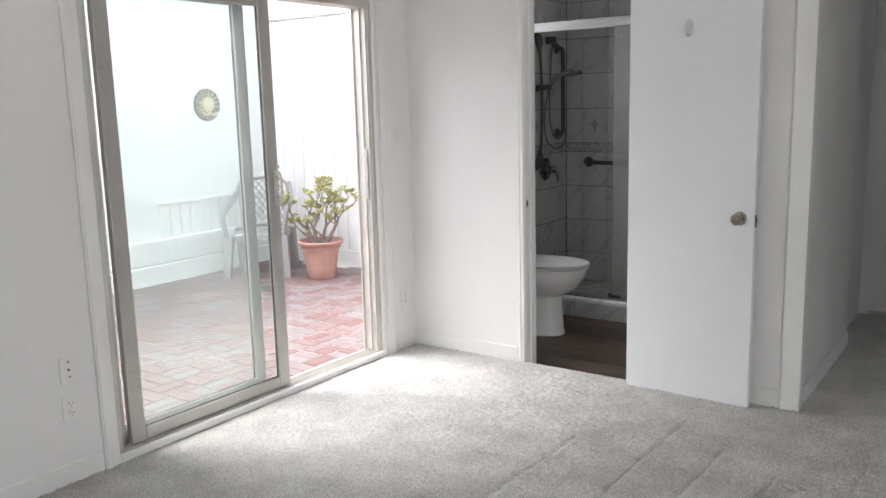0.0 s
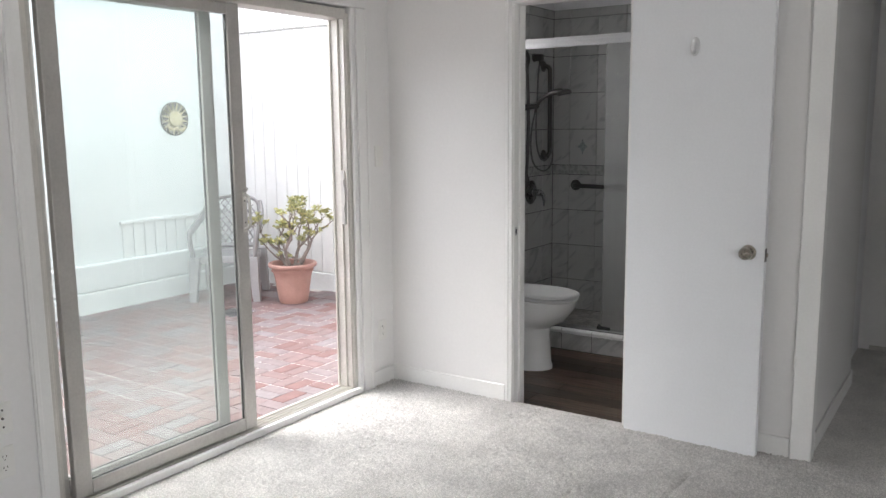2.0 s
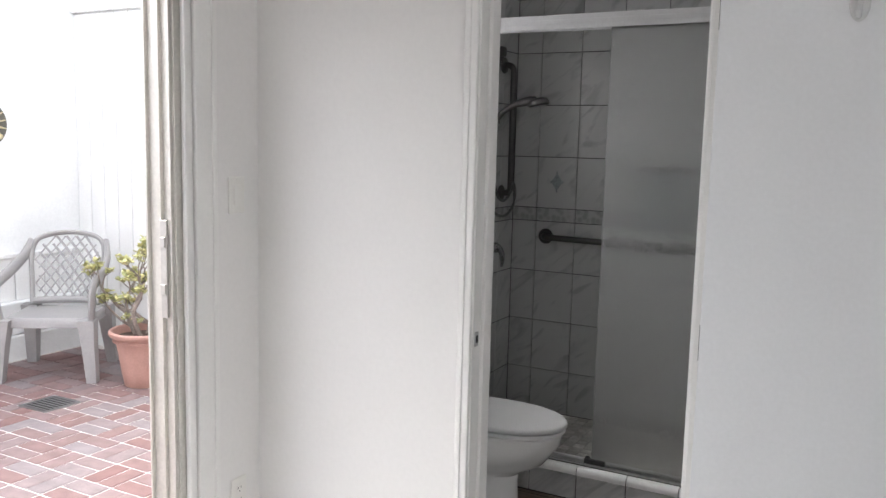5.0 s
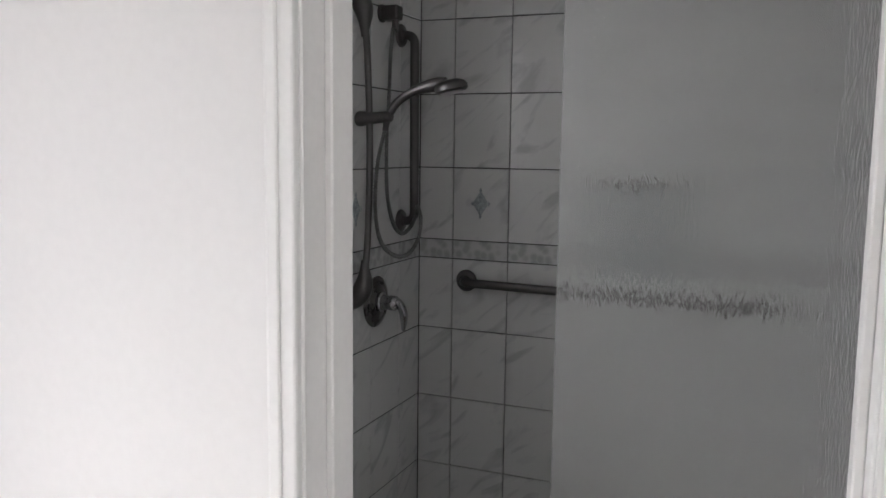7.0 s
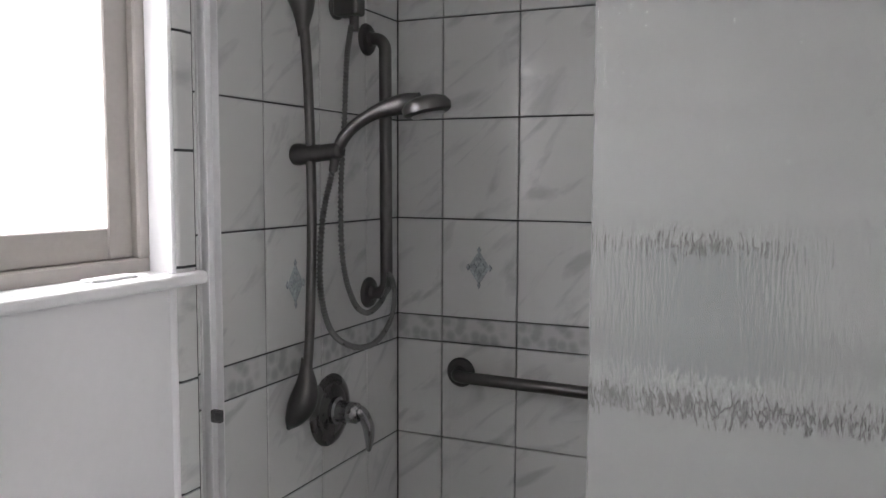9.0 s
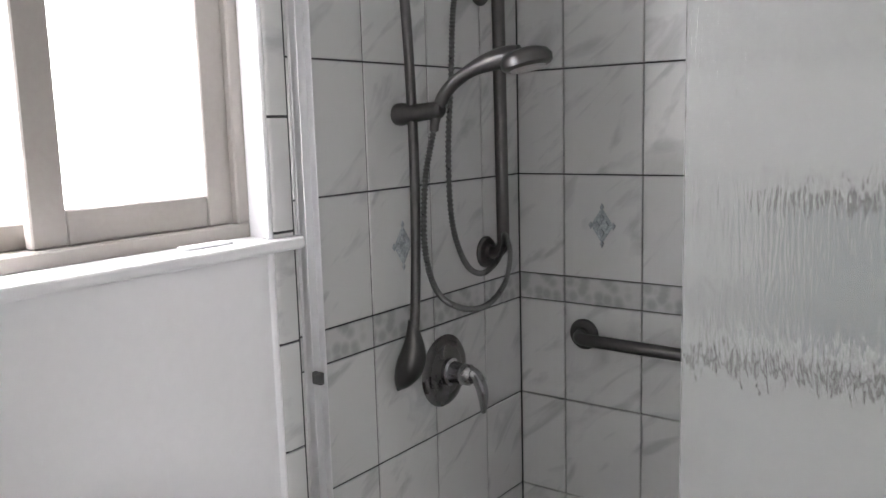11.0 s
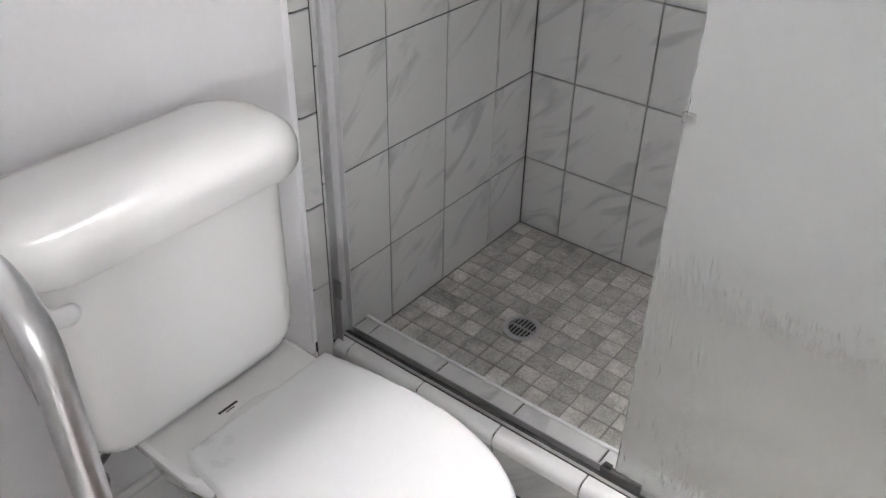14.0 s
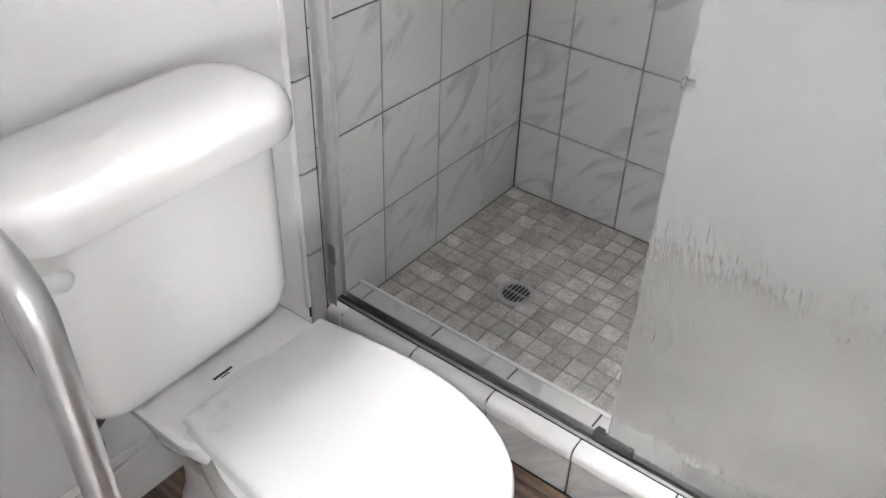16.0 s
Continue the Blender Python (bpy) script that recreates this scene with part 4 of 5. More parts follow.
part("edge_clip", box((-2.360, 5.4725, 0.900), (-2.341, 5.4825, 0.918), 0.002), FROST, gl, "small clear plastic clip")

# shower fittings
RX, RY = XT + 0.055, 5.722
rail = thing("shower_slide_bar", "satin metal hand shower on a slide bar with a ribbed hose", "hand shower", at=(0, 0, 0))
part("bar", tube(smooth_path([(RX, RY, 1.06), (RX + 0.011, RY, 1.20), (RX + 0.018, RY, 1.46), (RX + 0.011, RY, 1.72), (RX, RY, 1.87)], 6), 0.0108, 16), SATIN, rail, smooth=True)
for s, z in ((1, 1.06), (-1, 1.87)):
    pts = [(RX, RY, z + s * 0.06), (RX, RY, z + s * 0.03), (RX, RY, z), (RX - 0.006, RY, z - s * 0.03), (RX - 0.020, RY, z - s * 0.06), (RX - 0.038, RY, z - s * 0.088), (RX - 0.049, RY, z - s * 0.106)]
    part("end_bracket", tube(smooth_path(pts, 5), [(0.0112 + 0.021 * math.sin(math.pi * (k / 30) ** 1.25) ** 1.3) * (1 - 0.62 * (k / 30) ** 6) for k in range(31)], 16), SATIN, rail, smooth=True)
hz = 1.562
part("holder", tube(smooth_path([(RX - 0.026, RY, hz), (RX - 0.01, RY, hz), (RX + 0.03, RY + 0.002, hz + 0.002), (RX + 0.075, RY + 0.004, hz + 0.006), (RX + 0.092, RY + 0.004, hz + 0.008)], 4),
                    [0.019, 0.023, 0.024, 0.024, 0.024, 0.023, 0.021, 0.020, 0.019, 0.018, 0.018, 0.018, 0.018, 0.018, 0.018, 0.016, 0.012], 16), SATIN, rail, smooth=True)
hs = part("hand_shower", tube(smooth_path([(RX + 0.068, RY + 0.006, hz - 0.035), (RX + 0.078, RY + 0.006, hz + 0.005), (RX + 0.105, RY + 0.010, hz + 0.048), (RX + 0.160, RY + 0.016, hz + 0.083),
                                           (RX + 0.220, RY + 0.022, hz + 0.100), (RX + 0.262, RY + 0.028, hz + 0.104)], 5),
                              [0.0095] * 3 + [0.011] * 4 + [0.0135] * 8 + [0.0145, 0.016, 0.0175, 0.019, 0.020, 0.021, 0.0215, 0.0215, 0.021, 0.0205, 0.020], 16), SATIN, rail, smooth=True)
head_m = pose(RX + 0.275, RY + 0.030, hz + 0.096, 0, -12, 7)
part("spray_head", lathe([(0, 0.020), (0.024, 0.019), (0.039, 0.012), (0.046, 0.001), (0.045, -0.012), (0.039, -0.017), (0, -0.018)], 32, head_m @ Matrix.Diagonal((1.12, 1, 1, 1))), SATIN, hs, smooth=True)
part("spray_face", lathe([(0, -0.0215), (0.032, -0.021), (0.035, -0.0175), (0, -0.0175)], 28, head_m), STEEL, hs, smooth=True)
hose = smooth_path([(XT + 0.052, 5.925, 1.865), (XT + 0.055, 5.900, 1.78), (XT + 0.060, 5.880, 1.64), (XT + 0.060, 5.863, 1.48), (XT + 0.060, 5.870, 1.32), (XT + 0.060, 5.918, 1.218), (XT + 0.062, 5.980, 1.182),
                    (XT + 0.066, 6.040, 1.200), (XT + 0.076, 6.062, 1.240), (XT + 0.092, 6.040, 1.272), (XT + 0.100, 6.052, 1.225), (XT + 0.096, 6.035, 1.155), (XT + 0.090, 5.965, 1.112), (XT + 0.085, 5.870, 1.120), (XT + 0.085, 5.775, 1.175),
                    (XT + 0.088, 5.730, 1.28), (XT + 0.098, 5.725, 1.42), (RX + 0.068, RY + 0.006, hz - 0.03)], 60)
part("hose", tube(hose, [0.0074 if k % 4 < 2 else 0.0052 for k in range(len(hose))], 8), HOSE, rail, "ribbed metal hose")
outlet = thing("hose_outlet", "satin metal wall elbow for the shower hose", "wall elbow")
part("rose", lathe([(0, 0), (0.029, 0), (0.030, 0.006), (0.024, 0.012), (0, 0.013)], 28, pose(XT, 5.94, 1.915, 0, 90)), SATIN, outlet, smooth=True)
part("elbow", box((XT + 0.008, 5.912, 1.890), (XT + 0.072, 5.962, 1.938), 0.009, 3), SATIN, outlet)
part("nut", tube([(XT + 0.052, 5.94, 1.892), (XT + 0.052, 5.94, 1.856)], 0.0115, 12), SATIN, outlet)


def grab_bar(name, label, pts, feet, r=0.016, mat=SATIN):
    """Bent tube between round wall flanges; feet are (place, turn) of flanges."""
    g = thing(name, label, "grab bar", "grab bars")
    part("bar", tube(pts, r, 18), mat, g, smooth=True)
    for m in feet:
        part("flange", lathe([(0, 0), (0.040, 0), (0.0405, 0.004), (0.036, 0.010), (0.020, 0.013), (0.017, 0.02), (0, 0.02)], 32, m), mat, g, smooth=True)


def bent(a, b, out, off, r):
    """From wall point a to wall point b, standing off along out, with round bends."""
    a, b, out = Vector(a), Vector(b), Vector(out)
    d = (b - a).normalized()
    p = [a, a + out * (off - r)]
    p += [a + out * (off - r) + r * (out * math.sin(u) + d * (1 - math.cos(u))) for u in (math.pi / 2 * k / 6 for k in range(1, 7))]
    q = [b, b + out * (off - r)]
    q += [b + out * (off - r) + r * (out * math.sin(u) - d * (1 - math.cos(u))) for u in (math.pi / 2 * k / 6 for k in range(1, 7))]
    return p + q[::-1]


grab_bar("grab_bar", "satin metal grab bar across the back shower wall", bent((-2.905, YT, 0.988), (-1.87, YT, 0.975), (0, -1, 0), 0.055, 0.03),
         [pose(-2.905, YT, 0.988, 90), pose(-1.87, YT, 0.975, 90)])
grab_bar("grab_bar", "satin metal upright grab bar in the shower corner", bent((XT, 6.093, 1.215), (XT, 6.087, 1.862), (1, 0, 0), 0.055, 0.03),
         [pose(XT, 6.093, 1.215, 0, 90), pose(XT, 6.087, 1.862, 0, 90)])

valve = thing("shower_valve", "round metal shower valve with a lever handle", "shower valve", at=(XT, 5.901, 0.952))
vm = pose(0, 0, 0, 0, 90)
part("escutcheon", lathe([(0, 0), (0.086, 0), (0.088, 0.003), (0.084, 0.008), (0.066, 0.012), (0.062, 0.0105), (0.056, 0.013), (0.034, 0.016), (0, 0.017)], 48, vm), VALVE, valve, smooth=True)
part("hub", lathe([(0, 0.01), (0.033, 0.012), (0.033, 0.026), (0.027, 0.03), (0.024, 0.052), (0.026, 0.058), (0.025, 0.078), (0.018, 0.086), (0, 0.088)], 32, vm), CHROME, valve, smooth=True)
part("lever", tube(smooth_path([(0.066, 0.0, 0.006), (0.084, 0.010, 0.0), (0.094, 0.022, -0.03), (0.094, 0.030, -0.065), (0.090, 0.034, -0.098)], 6),
                   [0.016 + 0.005 * math.sin(math.pi * k / 24) - 0.008 * (k / 24) ** 3 for k in range(25)], 14, (1.2, 0.75)), CHROME, valve, smooth=True)
for s in (-1, 1):
    part("screw", lathe([(0, 0.010), (0.006, 0.010), (0.005, 0.014), (0, 0.0145)], 14, pose(0, s * 0.046, 0, 0, 90)), CHROME, valve)


# ---- toilet ----
def egg(x0, x1, hw, z, n=44, back=0.12, flat=0.0):
    cx, rx = (x0 + x1) / 2, (x1 - x0) / 2
    out = []
    for k in range(n):
        a = 2 * math.pi * k / n
        x = cx + rx * math.copysign(abs(math.cos(a)) ** (1 - flat), math.cos(a))
        out.append((x, hw * math.sin(a) * (1 - back * math.cos(a)), z))
    return out


def seat_ring(x0, x1, hb, hw, z, inset=0.0, n=26):
    """Outline of a seat: straight at the hinge, round at the front."""
    L, right = x1 - x0 - 2 * inset, []
    for k in range(n + 1):
        u = (1 - math.cos(math.pi * k / n)) / 2
        w = hb + (hw - hb) * math.sin(math.pi / 2 * u / 0.45) if u < 0.45 else hw * math.sqrt(max(0, 1 - ((u - 0.45) / 0.55) ** 2.15))
        right.append((x0 + inset + L * u, max(0, w - inset)))
    return [(x, -w, z) for x, w in right] + [(x, w, z) for x, w in right[-2::-1]]


def toilet():
    t = thing("toilet", "white two-piece porcelain toilet with its lid closed", "toilet", at=(-2.75, 4.985, 0))
    part("bowl", loft([egg(-0.30, 0.275, 0.126, BF, back=-0.02, flat=0.35), egg(-0.30, 0.275, 0.126, BF + 0.022, back=-0.02, flat=0.35), egg(-0.29, 0.268, 0.116, BF + 0.04, back=-0.02, flat=0.3), egg(-0.28, 0.262, 0.110, 0.10, back=-0.02, flat=0.3),
                       egg(-0.27, 0.258, 0.108, 0.18, back=0.0, flat=0.25), egg(-0.25, 0.264, 0.112, 0.212, back=0.02, flat=0.15), egg(-0.21, 0.300, 0.132, 0.236, back=0.05), egg(-0.16, 0.362, 0.160, 0.270, back=0.07), egg(-0.12, 0.396, 0.178, 0.315, back=0.08),
                       egg(-0.10, 0.424, 0.180, 0.355, back=0.06), egg(-0.10, 0.430, 0.180, 0.392, back=0.06), egg(-0.09, 0.424, 0.172, 0.400, back=0.06)]), PORCELAIN, t, smooth=True)
    part("deck", loft([rounded_ring(-0.30, -0.02, -0.10, 0.10, 0.18, 0.06), rounded_ring(-0.315, 0.0, -0.125, 0.125, 0.29, 0.06), rounded_ring(-0.325, 0.0, -0.165, 0.165, 0.365, 0.05),
                       rounded_ring(-0.325, 0.0, -0.168, 0.168, 0.388, 0.05), rounded_ring(-0.320, -0.005, -0.160, 0.160, 0.396, 0.045)]), PORCELAIN, t, smooth=True)
    part("seat", loft([seat_ring(-0.045, 0.440, 0.150, 0.172, z, i) for z, i in ((0.402, 0.004), (0.405, 0.0), (0.416, 0.0), (0.419, 0.004))]), SEATP, t, smooth=True)
    part("lid", loft([seat_ring(-0.048, 0.446, 0.151, 0.175, z, i) for z, i in ((0.4225, 0.004), (0.425, 0.0), (0.434, 0.0), (0.439, 0.003), (0.4415, 0.009), (0.4425, 0.03))]), SEATP, t, smooth=True)
    for y in (-0.075, 0.075):
        part("hinge", tube([(-0.040, y - 0.025, 0.409), (-0.040, y + 0.025, 0.409)], 0.011, 12), SEATP, t, smooth=True)
    tank = part("tank", loft([rounded_ring(-0.325 + i, -0.140 - i * 0.6, -0.252 + 1.5 * i, 0.186 - 1.5 * i, z, 0.05, 8, 0.012) for z, i in ((0.394, 0.050), (0.398, 0.034), (0.406, 0.020), (0.420, 0.009), (0.440, 0.003), (0.465, 0.0))]
                             + [rounded_ring(-0.335, -0.141, -0.262, 0.190, 0.58, 0.055, 8, 0.014), rounded_ring(-0.337, -0.141, -0.268, 0.194, 0.782, 0.06, 8, 0.015)]), PORCELAIN, t, smooth=True)
    part("tank_lid", loft([rounded_ring(-0.341 + i, -0.100 - i, -0.306 + i, 0.227 - i, z, 0.096 - 0.75 * i, 10, 0.020 * (1 - 6 * i)) for z, i in ((0.780, 0.008), (0.782, 0.003), (0.788, 0.0), (0.814, 0.0), (0.826, 0.004), (0.836, 0.012), (0.844, 0.026), (0.849, 0.05), (0.851, 0.085))]),
         PORCELAIN, t, smooth=True)
    lv = part("flush_lever", tube(smooth_path([(-0.106, -0.270, 0.752), (-0.092, -0.264, 0.752), (-0.088, -0.248, 0.750), (-0.088, -0.230, 0.747)], 4), [0.013, 0.0135, 0.0135, 0.0135, 0.014, 0.0145, 0.015, 0.0155, 0.0155, 0.0155, 0.0145, 0.012, 0.007], 14, (0.7, 1.1)), SEATP, tank, "white plastic flush lever", True)
    part("pivot", lathe([(0, 0), (0.014, 0), (0.013, 0.006), (0, 0.007)], 20, pose(-0.112, -0.270, 0.752, 0, 90)), SEATP, lv)
    mk = boxes(((-0.112, -0.045, 0.3955), (-0.107, -0.005, 0.3967)), ((-0.104, -0.034, 0.3955), (-0.102, -0.016, 0.3967)))
    part("maker_mark", mk, SLOT, t, "small dark printed mark")
    part("bolt_cap", lathe([(0, 0.018), (0.012, 0.018), (0.011, 0.030), (0.006, 0.036), (0, 0.037)], 18, pose(0.0, -0.114, BF)), SEATP, t, smooth=True)


toilet()
supply = thing("water_supply", "braided supply hose with a metal stop valve behind the toilet", "water supply")
part("stop_valve", tube([(XW + 0.026, 4.80, 0.17), (XW + 0.075, 4.80, 0.17)], 0.009, 12), CHROME, supply, smooth=True)
part("rosette", lathe([(0, 0), (0.028, 0), (0.024, 0.008), (0, 0.01)], 24, pose(XW + 0.0405, 4.80, 0.17, 0, 90)), CHROME, supply, smooth=True)
hp = smooth_path([(XW + 0.072, 4.80, 0.17), (XW + 0.085, 4.80, 0.21), (XW + 0.10, 4.785, 0.27), (XW + 0.135, 4.80, 0.33), (XW + 0.15, 4.83, 0.40)], 16)
part("hose", tube(hp, [0.0075 if k % 2 else 0.0066 for k in range(len(hp))], 8), HOSE, supply, "dark braided hose")

# safety rail beside the toilet
GX, GY, GZ = -2.57, 4.600, 0.995
arm = [(XW + 0.026, GY, GZ)] + [(GX - 0.07, GY, GZ)] + [(GX - 0.07 + 0.07 * math.sin(u), GY, GZ - 0.07 + 0.07 * math.cos(u)) for u in (math.pi / 2 * k / 8 for k in range(1, 9))] + [(GX, GY, BF + 0.02)]
sr = thing("safety_rail", "brushed steel safety rail beside the toilet, bent down to the floor", "safety rail", "grab bars")
part("rail", tube(arm, 0.0175, 20), STEEL, sr, smooth=True)
part("flange", lathe([(0, 0), (0.040, 0), (0.036, 0.010), (0.019, 0.014), (0, 0.014)], 28, pose(XW + 0.025, GY, GZ, 0, 90)), STEEL, sr, smooth=True)
part("rubber_foot", lathe([(0, 0), (0.026, 0), (0.024, 0.03), (0.019, 0.045), (0, 0.045)], 20, pose(GX, GY, BF)), RUBBER, sr, smooth=True)


# ---- patio things ----
pw = thing("patio_wall", "white stuccoed patio wall with a low ledge", "garden wall", kind="structure")
part("stucco", box((PX - 0.15, -2.0, PATZ - 0.2), (PX, PY + 0.15, 2.75)), STUCCO, pw)
part("base_course", box((PX, -2.0, PATZ - 0.01), (PX + 0.10, PY, PATZ + 0.17), 0.008), STUCCO, pw)
part("bench_ledge", box((PX, 2.0, PATZ + 0.174), (PX + 0.085, PY - 0.03, PATZ + 0.40), 0.012, 2), STUCCO, pw)
part("rail_moulding", box((PX, 4.95, 0.60), (PX + 0.03, PY, 0.635), 0.006), BOARD, pw)
for k in range(12):
    y0 = 4.97 + k * 0.115
    part("wainscot_board", box((PX, y0 + 0.003, PATZ + 0.40), (PX + 0.014, y0 + 0.112, 0.60), 0.004), BOARD, pw)
pf = thing("patio_fence", "white painted vertical board fence round the patio", "fence", kind="structure")
part("backing", box((PX, PY, PATZ - 0.2), (XW - 0.14, PY + 0.10, 2.75)), BOARD, pf)
x = PX
while x < XW - 0.14:
    x2 = min(x + 0.142, XW - 0.14)
    part("board", box((x + 0.003, PY - 0.018, PATZ + 0.17), (x2 - 0.003, PY + 0.002, 2.33), 0.004), BOARD, pf)
    x = x2
x = PX
while x < XW - 0.14:
    x2 = min(x + 0.085, XW - 0.14)
    part("valance_board", box((x + 0.004, PY - 0.045, 2.335), (x2 - 0.004, PY - 0.018, 2.72), 0.008), BOARD, pf)
    x = x2
part("base_board", box((PX + 0.1, PY - 0.035, PATZ - 0.01), (XW - 0.14, PY - 0.0, PATZ + 0.165), 0.006), STUCCO, pf)
structure("patio_wall_south", box((PX - 0.15, -2.15, PATZ - 0.2), (XW - 0.14, -2.0, 2.75)), STUCCO, "white stuccoed patio wall", "garden wall")
structure("house_outer_wall", box((XW - 0.16, 4.40, PATZ - 0.2), (XW - 0.143, 4.50, 2.6)), EXT, "pale outer wall of the house", "outer wall")


def sun_plaque():
    p = thing("sun_plaque", "round dark plaque with a pale gold sun on the patio wall", "wall plaque", at=(PX, 5.61, 1.52))
    m = pose(0, 0, 0, 0, 90)
    part("disc", lathe([(0, 0), (0.155, 0), (0.155, 0.012), (0.148, 0.018), (0, 0.018)], 48, m), PLAQUE, p)
    part("centre", lathe([(0, 0.018), (0.074, 0.018), (0.070, 0.032), (0.045, 0.044), (0, 0.048)], 36, m), GOLD, p, smooth=True)
    for k in range(16):
        a = 2 * math.pi * (k + 0.5) / 16
        r0, r1 = 0.08, 0.145
        w = 0.010 if k % 2 else 0.007
        bm = loft([[(0.018, math.cos(a) * r - math.sin(a) * s, math.sin(a) * r + math.cos(a) * s) for s in (-ww, ww)] + [(0.029, math.cos(a) * r, math.sin(a) * r)]
                   for r, ww in ((r0, w), (r1, 0.003))])
        part("ray", bm, GOLD, p)
    part("scroll", tube(smooth_path([(0.03, -0.09, -0.075), (0.034, -0.04, -0.10), (0.034, 0.0, -0.085), (0.034, 0.05, -0.105), (0.03, 0.10, -0.08)], 6), 0.013, 10), GOLD, p, smooth=True)


sun_plaque()


def flower_pot():
    p = thing("flower_pot", "terracotta coloured plastic pot with a rolled rim", "flower pot", at=(-5.40, 5.79, PATZ))
    n = 64
    prof = [(0.0, 0.0), (0.118, 0.0), (0.124, 0.006), (0.140, 0.10), (0.156, 0.21), (0.166, 0.262), (0.177, 0.276), (0.182, 0.300), (0.178, 0.306), (0.182, 0.316), (0.206, 0.322), (0.213, 0.332), (0.212, 0.348), (0.204, 0.356),
            (0.190, 0.352), (0.182, 0.335), (0.176, 0.30), (0.0, 0.30)]
    bm = lathe(prof, n)
    for v in bm.verts:
        r = math.hypot(v.co.x, v.co.y)
        if 0.02 < v.co.z < 0.265 and r > 0.12:
            k = 1 + 0.011 * (1 if round(math.atan2(v.co.y, v.co.x) / (2 * math.pi) * n) % 4 < 2 else -1)
            v.co.x *= k
            v.co.y *= k
    part("shell", bm, TERRA, p, smooth=True)
    garland = bmesh.new()
    for k in range(44):
        a = 2 * math.pi * k / 44
        m = Matrix.Translation((0.185 * math.cos(a), 0.185 * math.sin(a), 0.289 + 0.003 * math.sin(3 * a))) @ Matrix.Rotation(a, 4, "Z") @ Matrix.Diagonal((0.005, 0.012, 0.007, 1))
        bmesh.ops.create_icosphere(garland, subdivisions=1, radius=1, matrix=m)
    part("garland", garland, TERRA, p, smooth=True)
    soil = lathe([(0, 0.318), (0.09, 0.316), (0.178, 0.306)], 32)
    part("soil", soil, SOIL, p, smooth=True)


flower_pot()


def jade_plant():
    """Thick branching stems with clusters of fleshy leaves."""
    p = thing("jade_plant", "jade plant with thick grey stems and yellow-green leaf clusters", "potted plant", at=(-5.40, 5.79, PATZ + 0.315))
    rnd = random.Random(5)
    wood = None
    tips = []

    def grow(a, d, length, r, level):
        pts = [a]
        for _ in range(4):
            d = (d + Vector((rnd.uniform(-0.22, 0.22), rnd.uniform(-0.22, 0.22), rnd.uniform(-0.02, 0.22)))).normalized()
            pts.append(pts[-1] + d * length / 4)
        add_tube(wood, smooth_path(pts, 2), [r * (1 - 0.36 * k / 8) for k in range(9)], 7)
        end = pts[-1]
        if level == 0:
            tips.append((end, d))
            return
        for k in range(2 if rnd.random() < 0.82 else 3):
            a2 = rnd.uniform(0, 6.28)
            nd = (d + Vector((math.cos(a2), math.sin(a2), rnd.uniform(-0.15, 0.45))) * rnd.uniform(0.55, 0.95)).normalized()
            grow(end, nd, length * rnd.uniform(0.62, 0.85), r * 0.58, level - 1)
        if level > 1 and rnd.random() < 0.6:
            a2 = rnd.uniform(0, 6.28)
            grow(pts[2], Vector((math.cos(a2), math.sin(a2), 0.25)).normalized(), length * 0.7, r * 0.45, level - 2 if level > 2 else 0)

    for k, (ax, ln) in enumerate(((0.3, 0.185), (1.9, 0.20), (3.3, 0.185), (4.9, 0.205))):
        wood = bmesh.new()
        grow(Vector((0.035 * math.cos(ax), 0.035 * math.sin(ax), -0.02)), Vector((0.70 * math.cos(ax), 0.70 * math.sin(ax), 0.90)).normalized(), ln, 0.020 if k % 2 else 0.025, 4)
        part("stem", wood, BARK, p, "thick grey succulent stem", True)
    leaves = bmesh.new()
    for end, d in tips:
        for k in range(8):
            a = k * 2.4 + rnd.uniform(-0.3, 0.3)
            side = Vector((math.cos(a), math.sin(a), rnd.uniform(0.0, 0.9))).normalized()
            size = rnd.uniform(0.015, 0.025)
            c = end + side * size * 0.9 + d * rnd.uniform(-0.03, 0.014)
            q = side.to_track_quat("Y", "Z").to_matrix().to_4x4()
            m = Matrix.Translation(c) @ q @ pose(0, 0, 0, rnd.uniform(-25, 25), rnd.uniform(-30, 30), 0) @ Matrix.Diagonal((size * 0.62, size, size * 0.22, 1))
            bmesh.ops.create_icosphere(leaves, subdivisions=1, radius=1, matrix=m)
    tagged(part("leaves", leaves, LEAF, p, "fleshy yellow-green leaves", True), kind="stuff")


jade_plant()


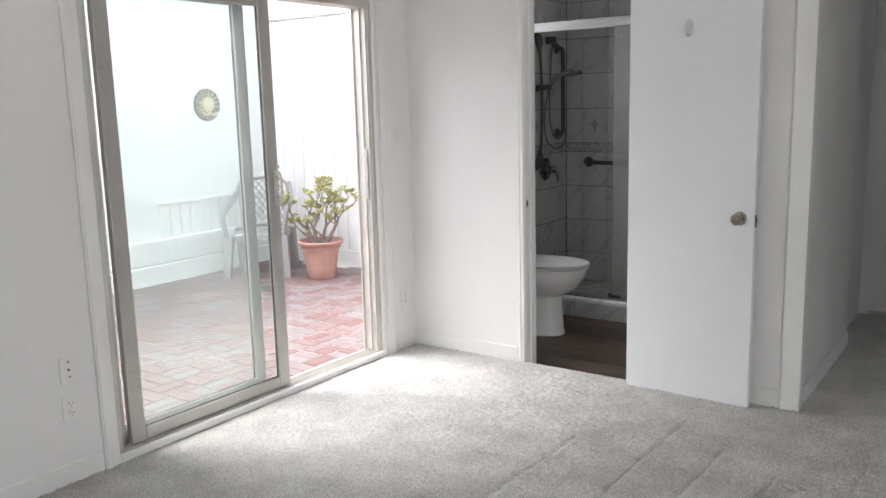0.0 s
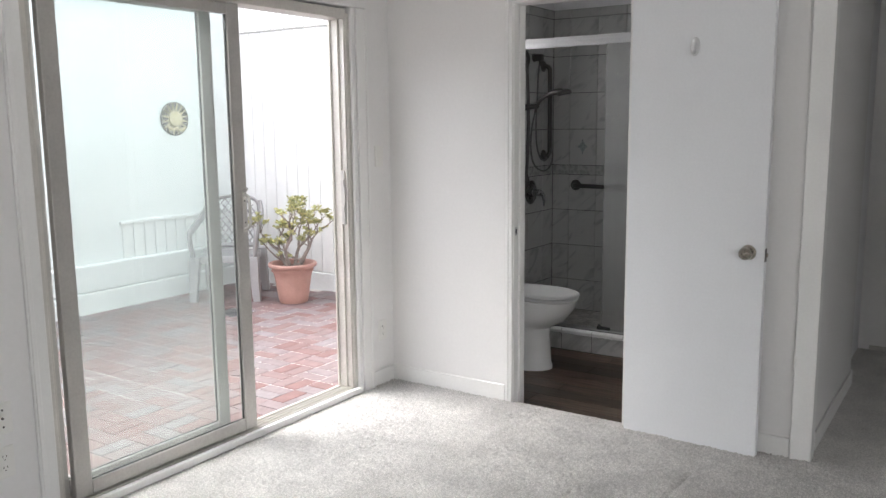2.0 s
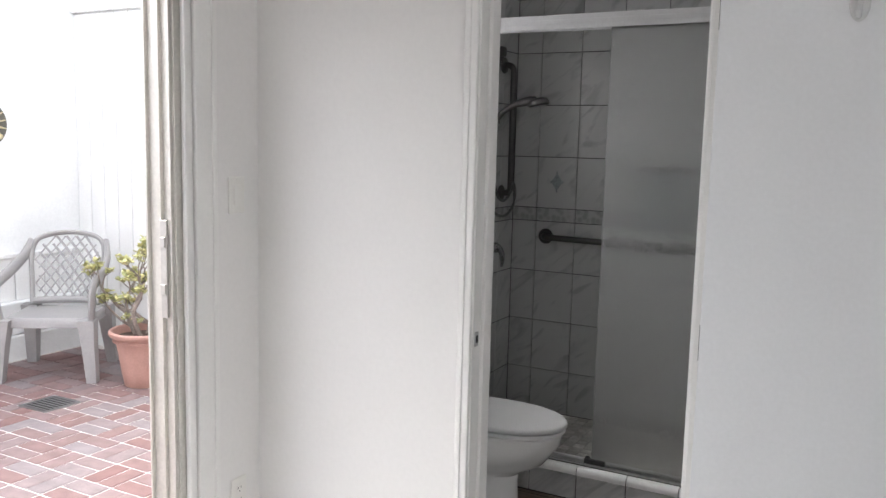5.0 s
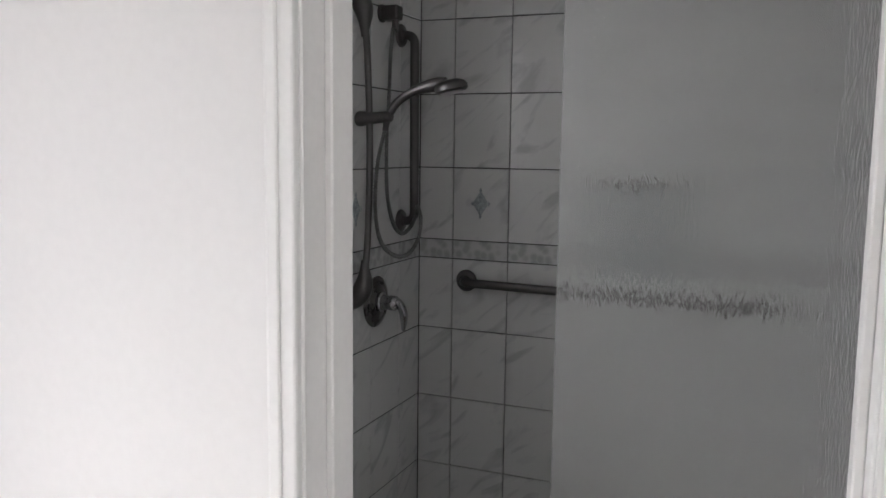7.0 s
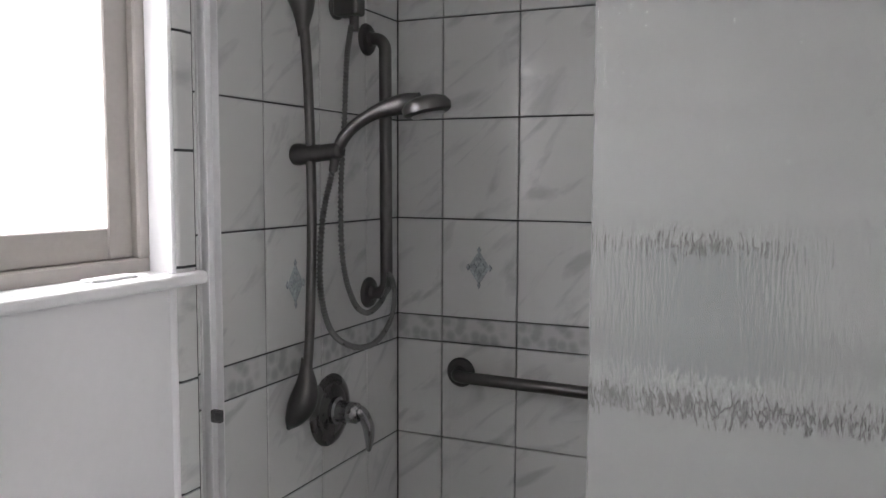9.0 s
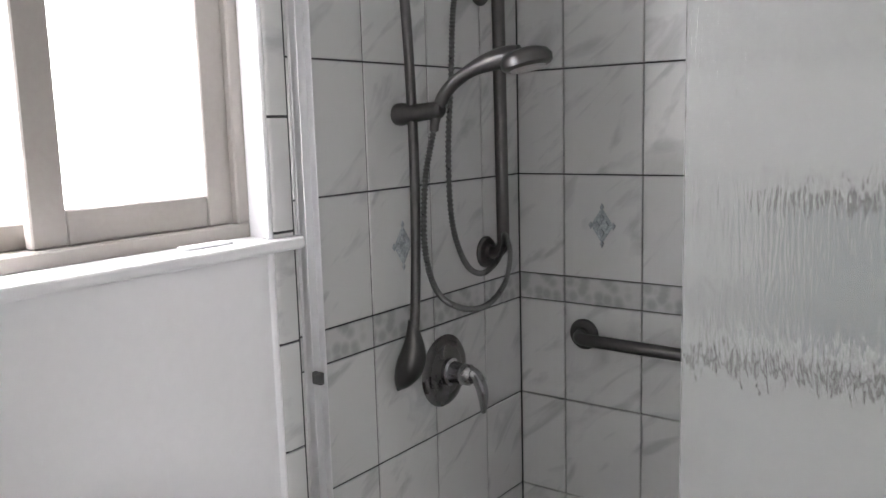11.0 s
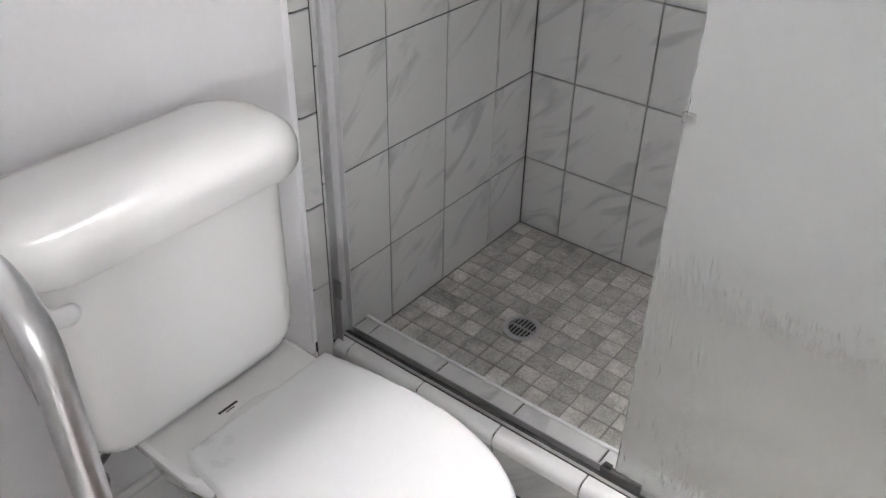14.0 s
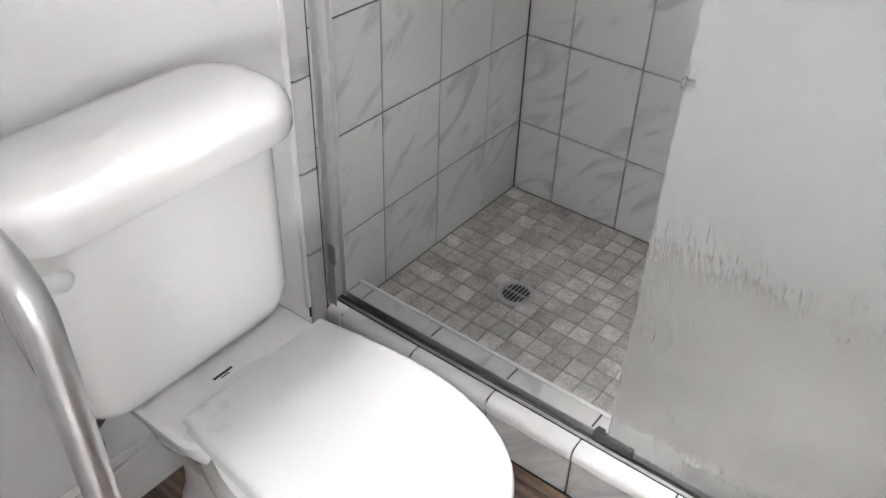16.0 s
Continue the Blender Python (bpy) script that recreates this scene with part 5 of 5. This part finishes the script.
def resin_chair():
    """Monobloc armchair with a lattice back; faces local -y."""
    a = math.degrees(math.atan2(5.755 - 5.40, -5.76 + 6.27))
    c = thing("resin_chair", "grey moulded plastic garden armchair with a lattice back", "garden chair", at=(-6.015 - 0.05, 5.578 + 0.09, PATZ), turn=a)
    hw, fy, by = 0.275, -0.22, 0.22

    def leg(x, y, top, lean):
        return loft([[(x + lean[0] * k + sx * w, y + lean[1] * k + sy * w2, z) for sx, sy in ((-1, -1), (1, -1), (1, 1), (-1, 1))]
                     for k, z, w, w2 in ((1, 0.0, 0.030, 0.036), (0.9, 0.04, 0.032, 0.037), (0.4, 0.25, 0.040, 0.044), (0, top, 0.052, 0.052))])

    for sx in (-1, 1):
        part("leg", leg(sx * (hw - 0.02), fy, 0.40, (sx * 0.03, -0.02)), RESIN, c)
        part("leg", leg(sx * (hw - 0.035), by, 0.42, (sx * 0.025, 0.07)), RESIN, c)
        part("arm", tube(smooth_path([(sx * hw, fy + 0.01, 0.38), (sx * (hw + 0.012), fy - 0.01, 0.50), (sx * (hw + 0.02), fy - 0.008, 0.59), (sx * (hw + 0.02), fy + 0.05, 0.632), (sx * (hw + 0.015), 0.02, 0.675),
                                      (sx * (hw - 0.005), by - 0.02, 0.745), (sx * (hw - 0.035), by + 0.07, 0.835)], 5), 0.036, 10, (1.15, 0.6)), RESIN, c, smooth=True)
    seat = loft([rounded_ring(-hw + 0.02 + i, hw - 0.02 - i, fy + 0.0 + i, by - i, z, 0.06) for z, i in ((0.345, 0.0), (0.395, 0.0), (0.408, 0.010), (0.402, 0.05), (0.395, 0.10))])
    part("seat", seat, RESIN, c, smooth=True)

    def bp(u, v):
        """Point on the curved back: u across, v up."""
        return Vector((u * (0.215 + 0.03 * v), by + 0.005 + 0.10 * v - 0.05 * u * u, 0.43 + 0.44 * v))

    rim = [bp(-1, 0), bp(-1, 0.35), bp(-1, 0.7), bp(-0.9, 0.92), bp(-0.6, 1.02), bp(0, 1.06), bp(0.6, 1.02), bp(0.9, 0.92), bp(1, 0.7), bp(1, 0.35), bp(1, 0)]
    part("back_frame", tube(smooth_path(rim, 5), 0.026, 10, (1.0, 0.6)), RESIN, c, smooth=True)
    part("back_rail", tube([bp(-1, 0.04), bp(-0.5, 0.04), bp(0, 0.04), bp(0.5, 0.04), bp(1, 0.04)], 0.024, 8), RESIN, c)
    for s in (-1, 1):
        for k in range(-5, 10):
            u0 = k * 0.26 - 1.0
            pts = []
            for i in range(9):
                v = 0.05 + 0.95 * i / 8
                u = u0 + 1.45 * (v - 0.05)
                top = 1.02 - 0.28 * max(0, abs(u) - 0.55)
                if abs(u) < 0.95 and v < top:
                    pts.append(bp(s * u, v))
            if len(pts) > 1:
                part("lattice_strip", tube(pts, 0.0115, 4, (1.0, 0.45)), RESIN, c)


resin_chair()
gr = thing("floor_grate", "small dark square drain grate in the brick paving", "drain grate", at=(-5.53, 5.20, PATZ), turn=0)
part("frame", boxes(((-0.12, -0.12, -0.01), (0.12, -0.10, 0.005)), ((-0.12, 0.10, -0.01), (0.12, 0.12, 0.005)), ((-0.12, -0.10, -0.01), (-0.10, 0.10, 0.005)), ((0.10, -0.10, -0.01), (0.12, 0.10, 0.005))), STEEL, gr)
part("pit", box((-0.10, -0.10, -0.01), (0.10, 0.10, 0.0024)), SLOT, gr)
for k in range(7):
    part("grate_bar", box((-0.10, -0.092 + k * 0.028, 0.0026), (0.10, -0.080 + k * 0.028, 0.0048)), STEEL, gr)

# patio bricks
BW = 0.1025
rest = bmesh.new()
bm0 = box((-BW + 0.0045, -BW / 2 + 0.0035, -0.03), (BW - 0.0045, BW / 2 - 0.0035, 0.0), 0.004)
BRICKME = mesh_of("brick", bm0, BRICK)
rng = random.Random(3)
near = []
for cx, cy, up in basket_weave(PX, XW - 0.16, -1.8, PY - 0.04, BW):
    if not (PX + 0.1 < cx < XW - 0.25 and cy < PY - 0.06) or (abs(cx + 5.53) < 0.06 and abs(cy - 5.20) < 0.06):
        continue
    near.append((cx, cy, up))
near.sort(key=lambda q: abs(q[0] + 4.7) + abs(q[1] - 4.7))
for k, (cx, cy, up) in enumerate(near):
    z = PATZ + rng.uniform(-0.0012, 0.0012)
    if k < 300:
        ob = new("brick", BRICKME)
        ob.parent = patio
        ob.matrix_local = pose(cx, cy, z, rng.uniform(-0.4, 0.4), rng.uniform(-0.4, 0.4), (90 if up else 0) + rng.uniform(-0.6, 0.6))
    else:
        a, b = (BW / 2 - 0.0035, BW - 0.0045) if up else (BW - 0.0045, BW / 2 - 0.0035)
        add_box(rest, (cx - a, cy - b, z - 0.03), (cx + a, cy + b, z))
tagged(part("far_bricks", rest, BRICK, patio), kind="stuff")
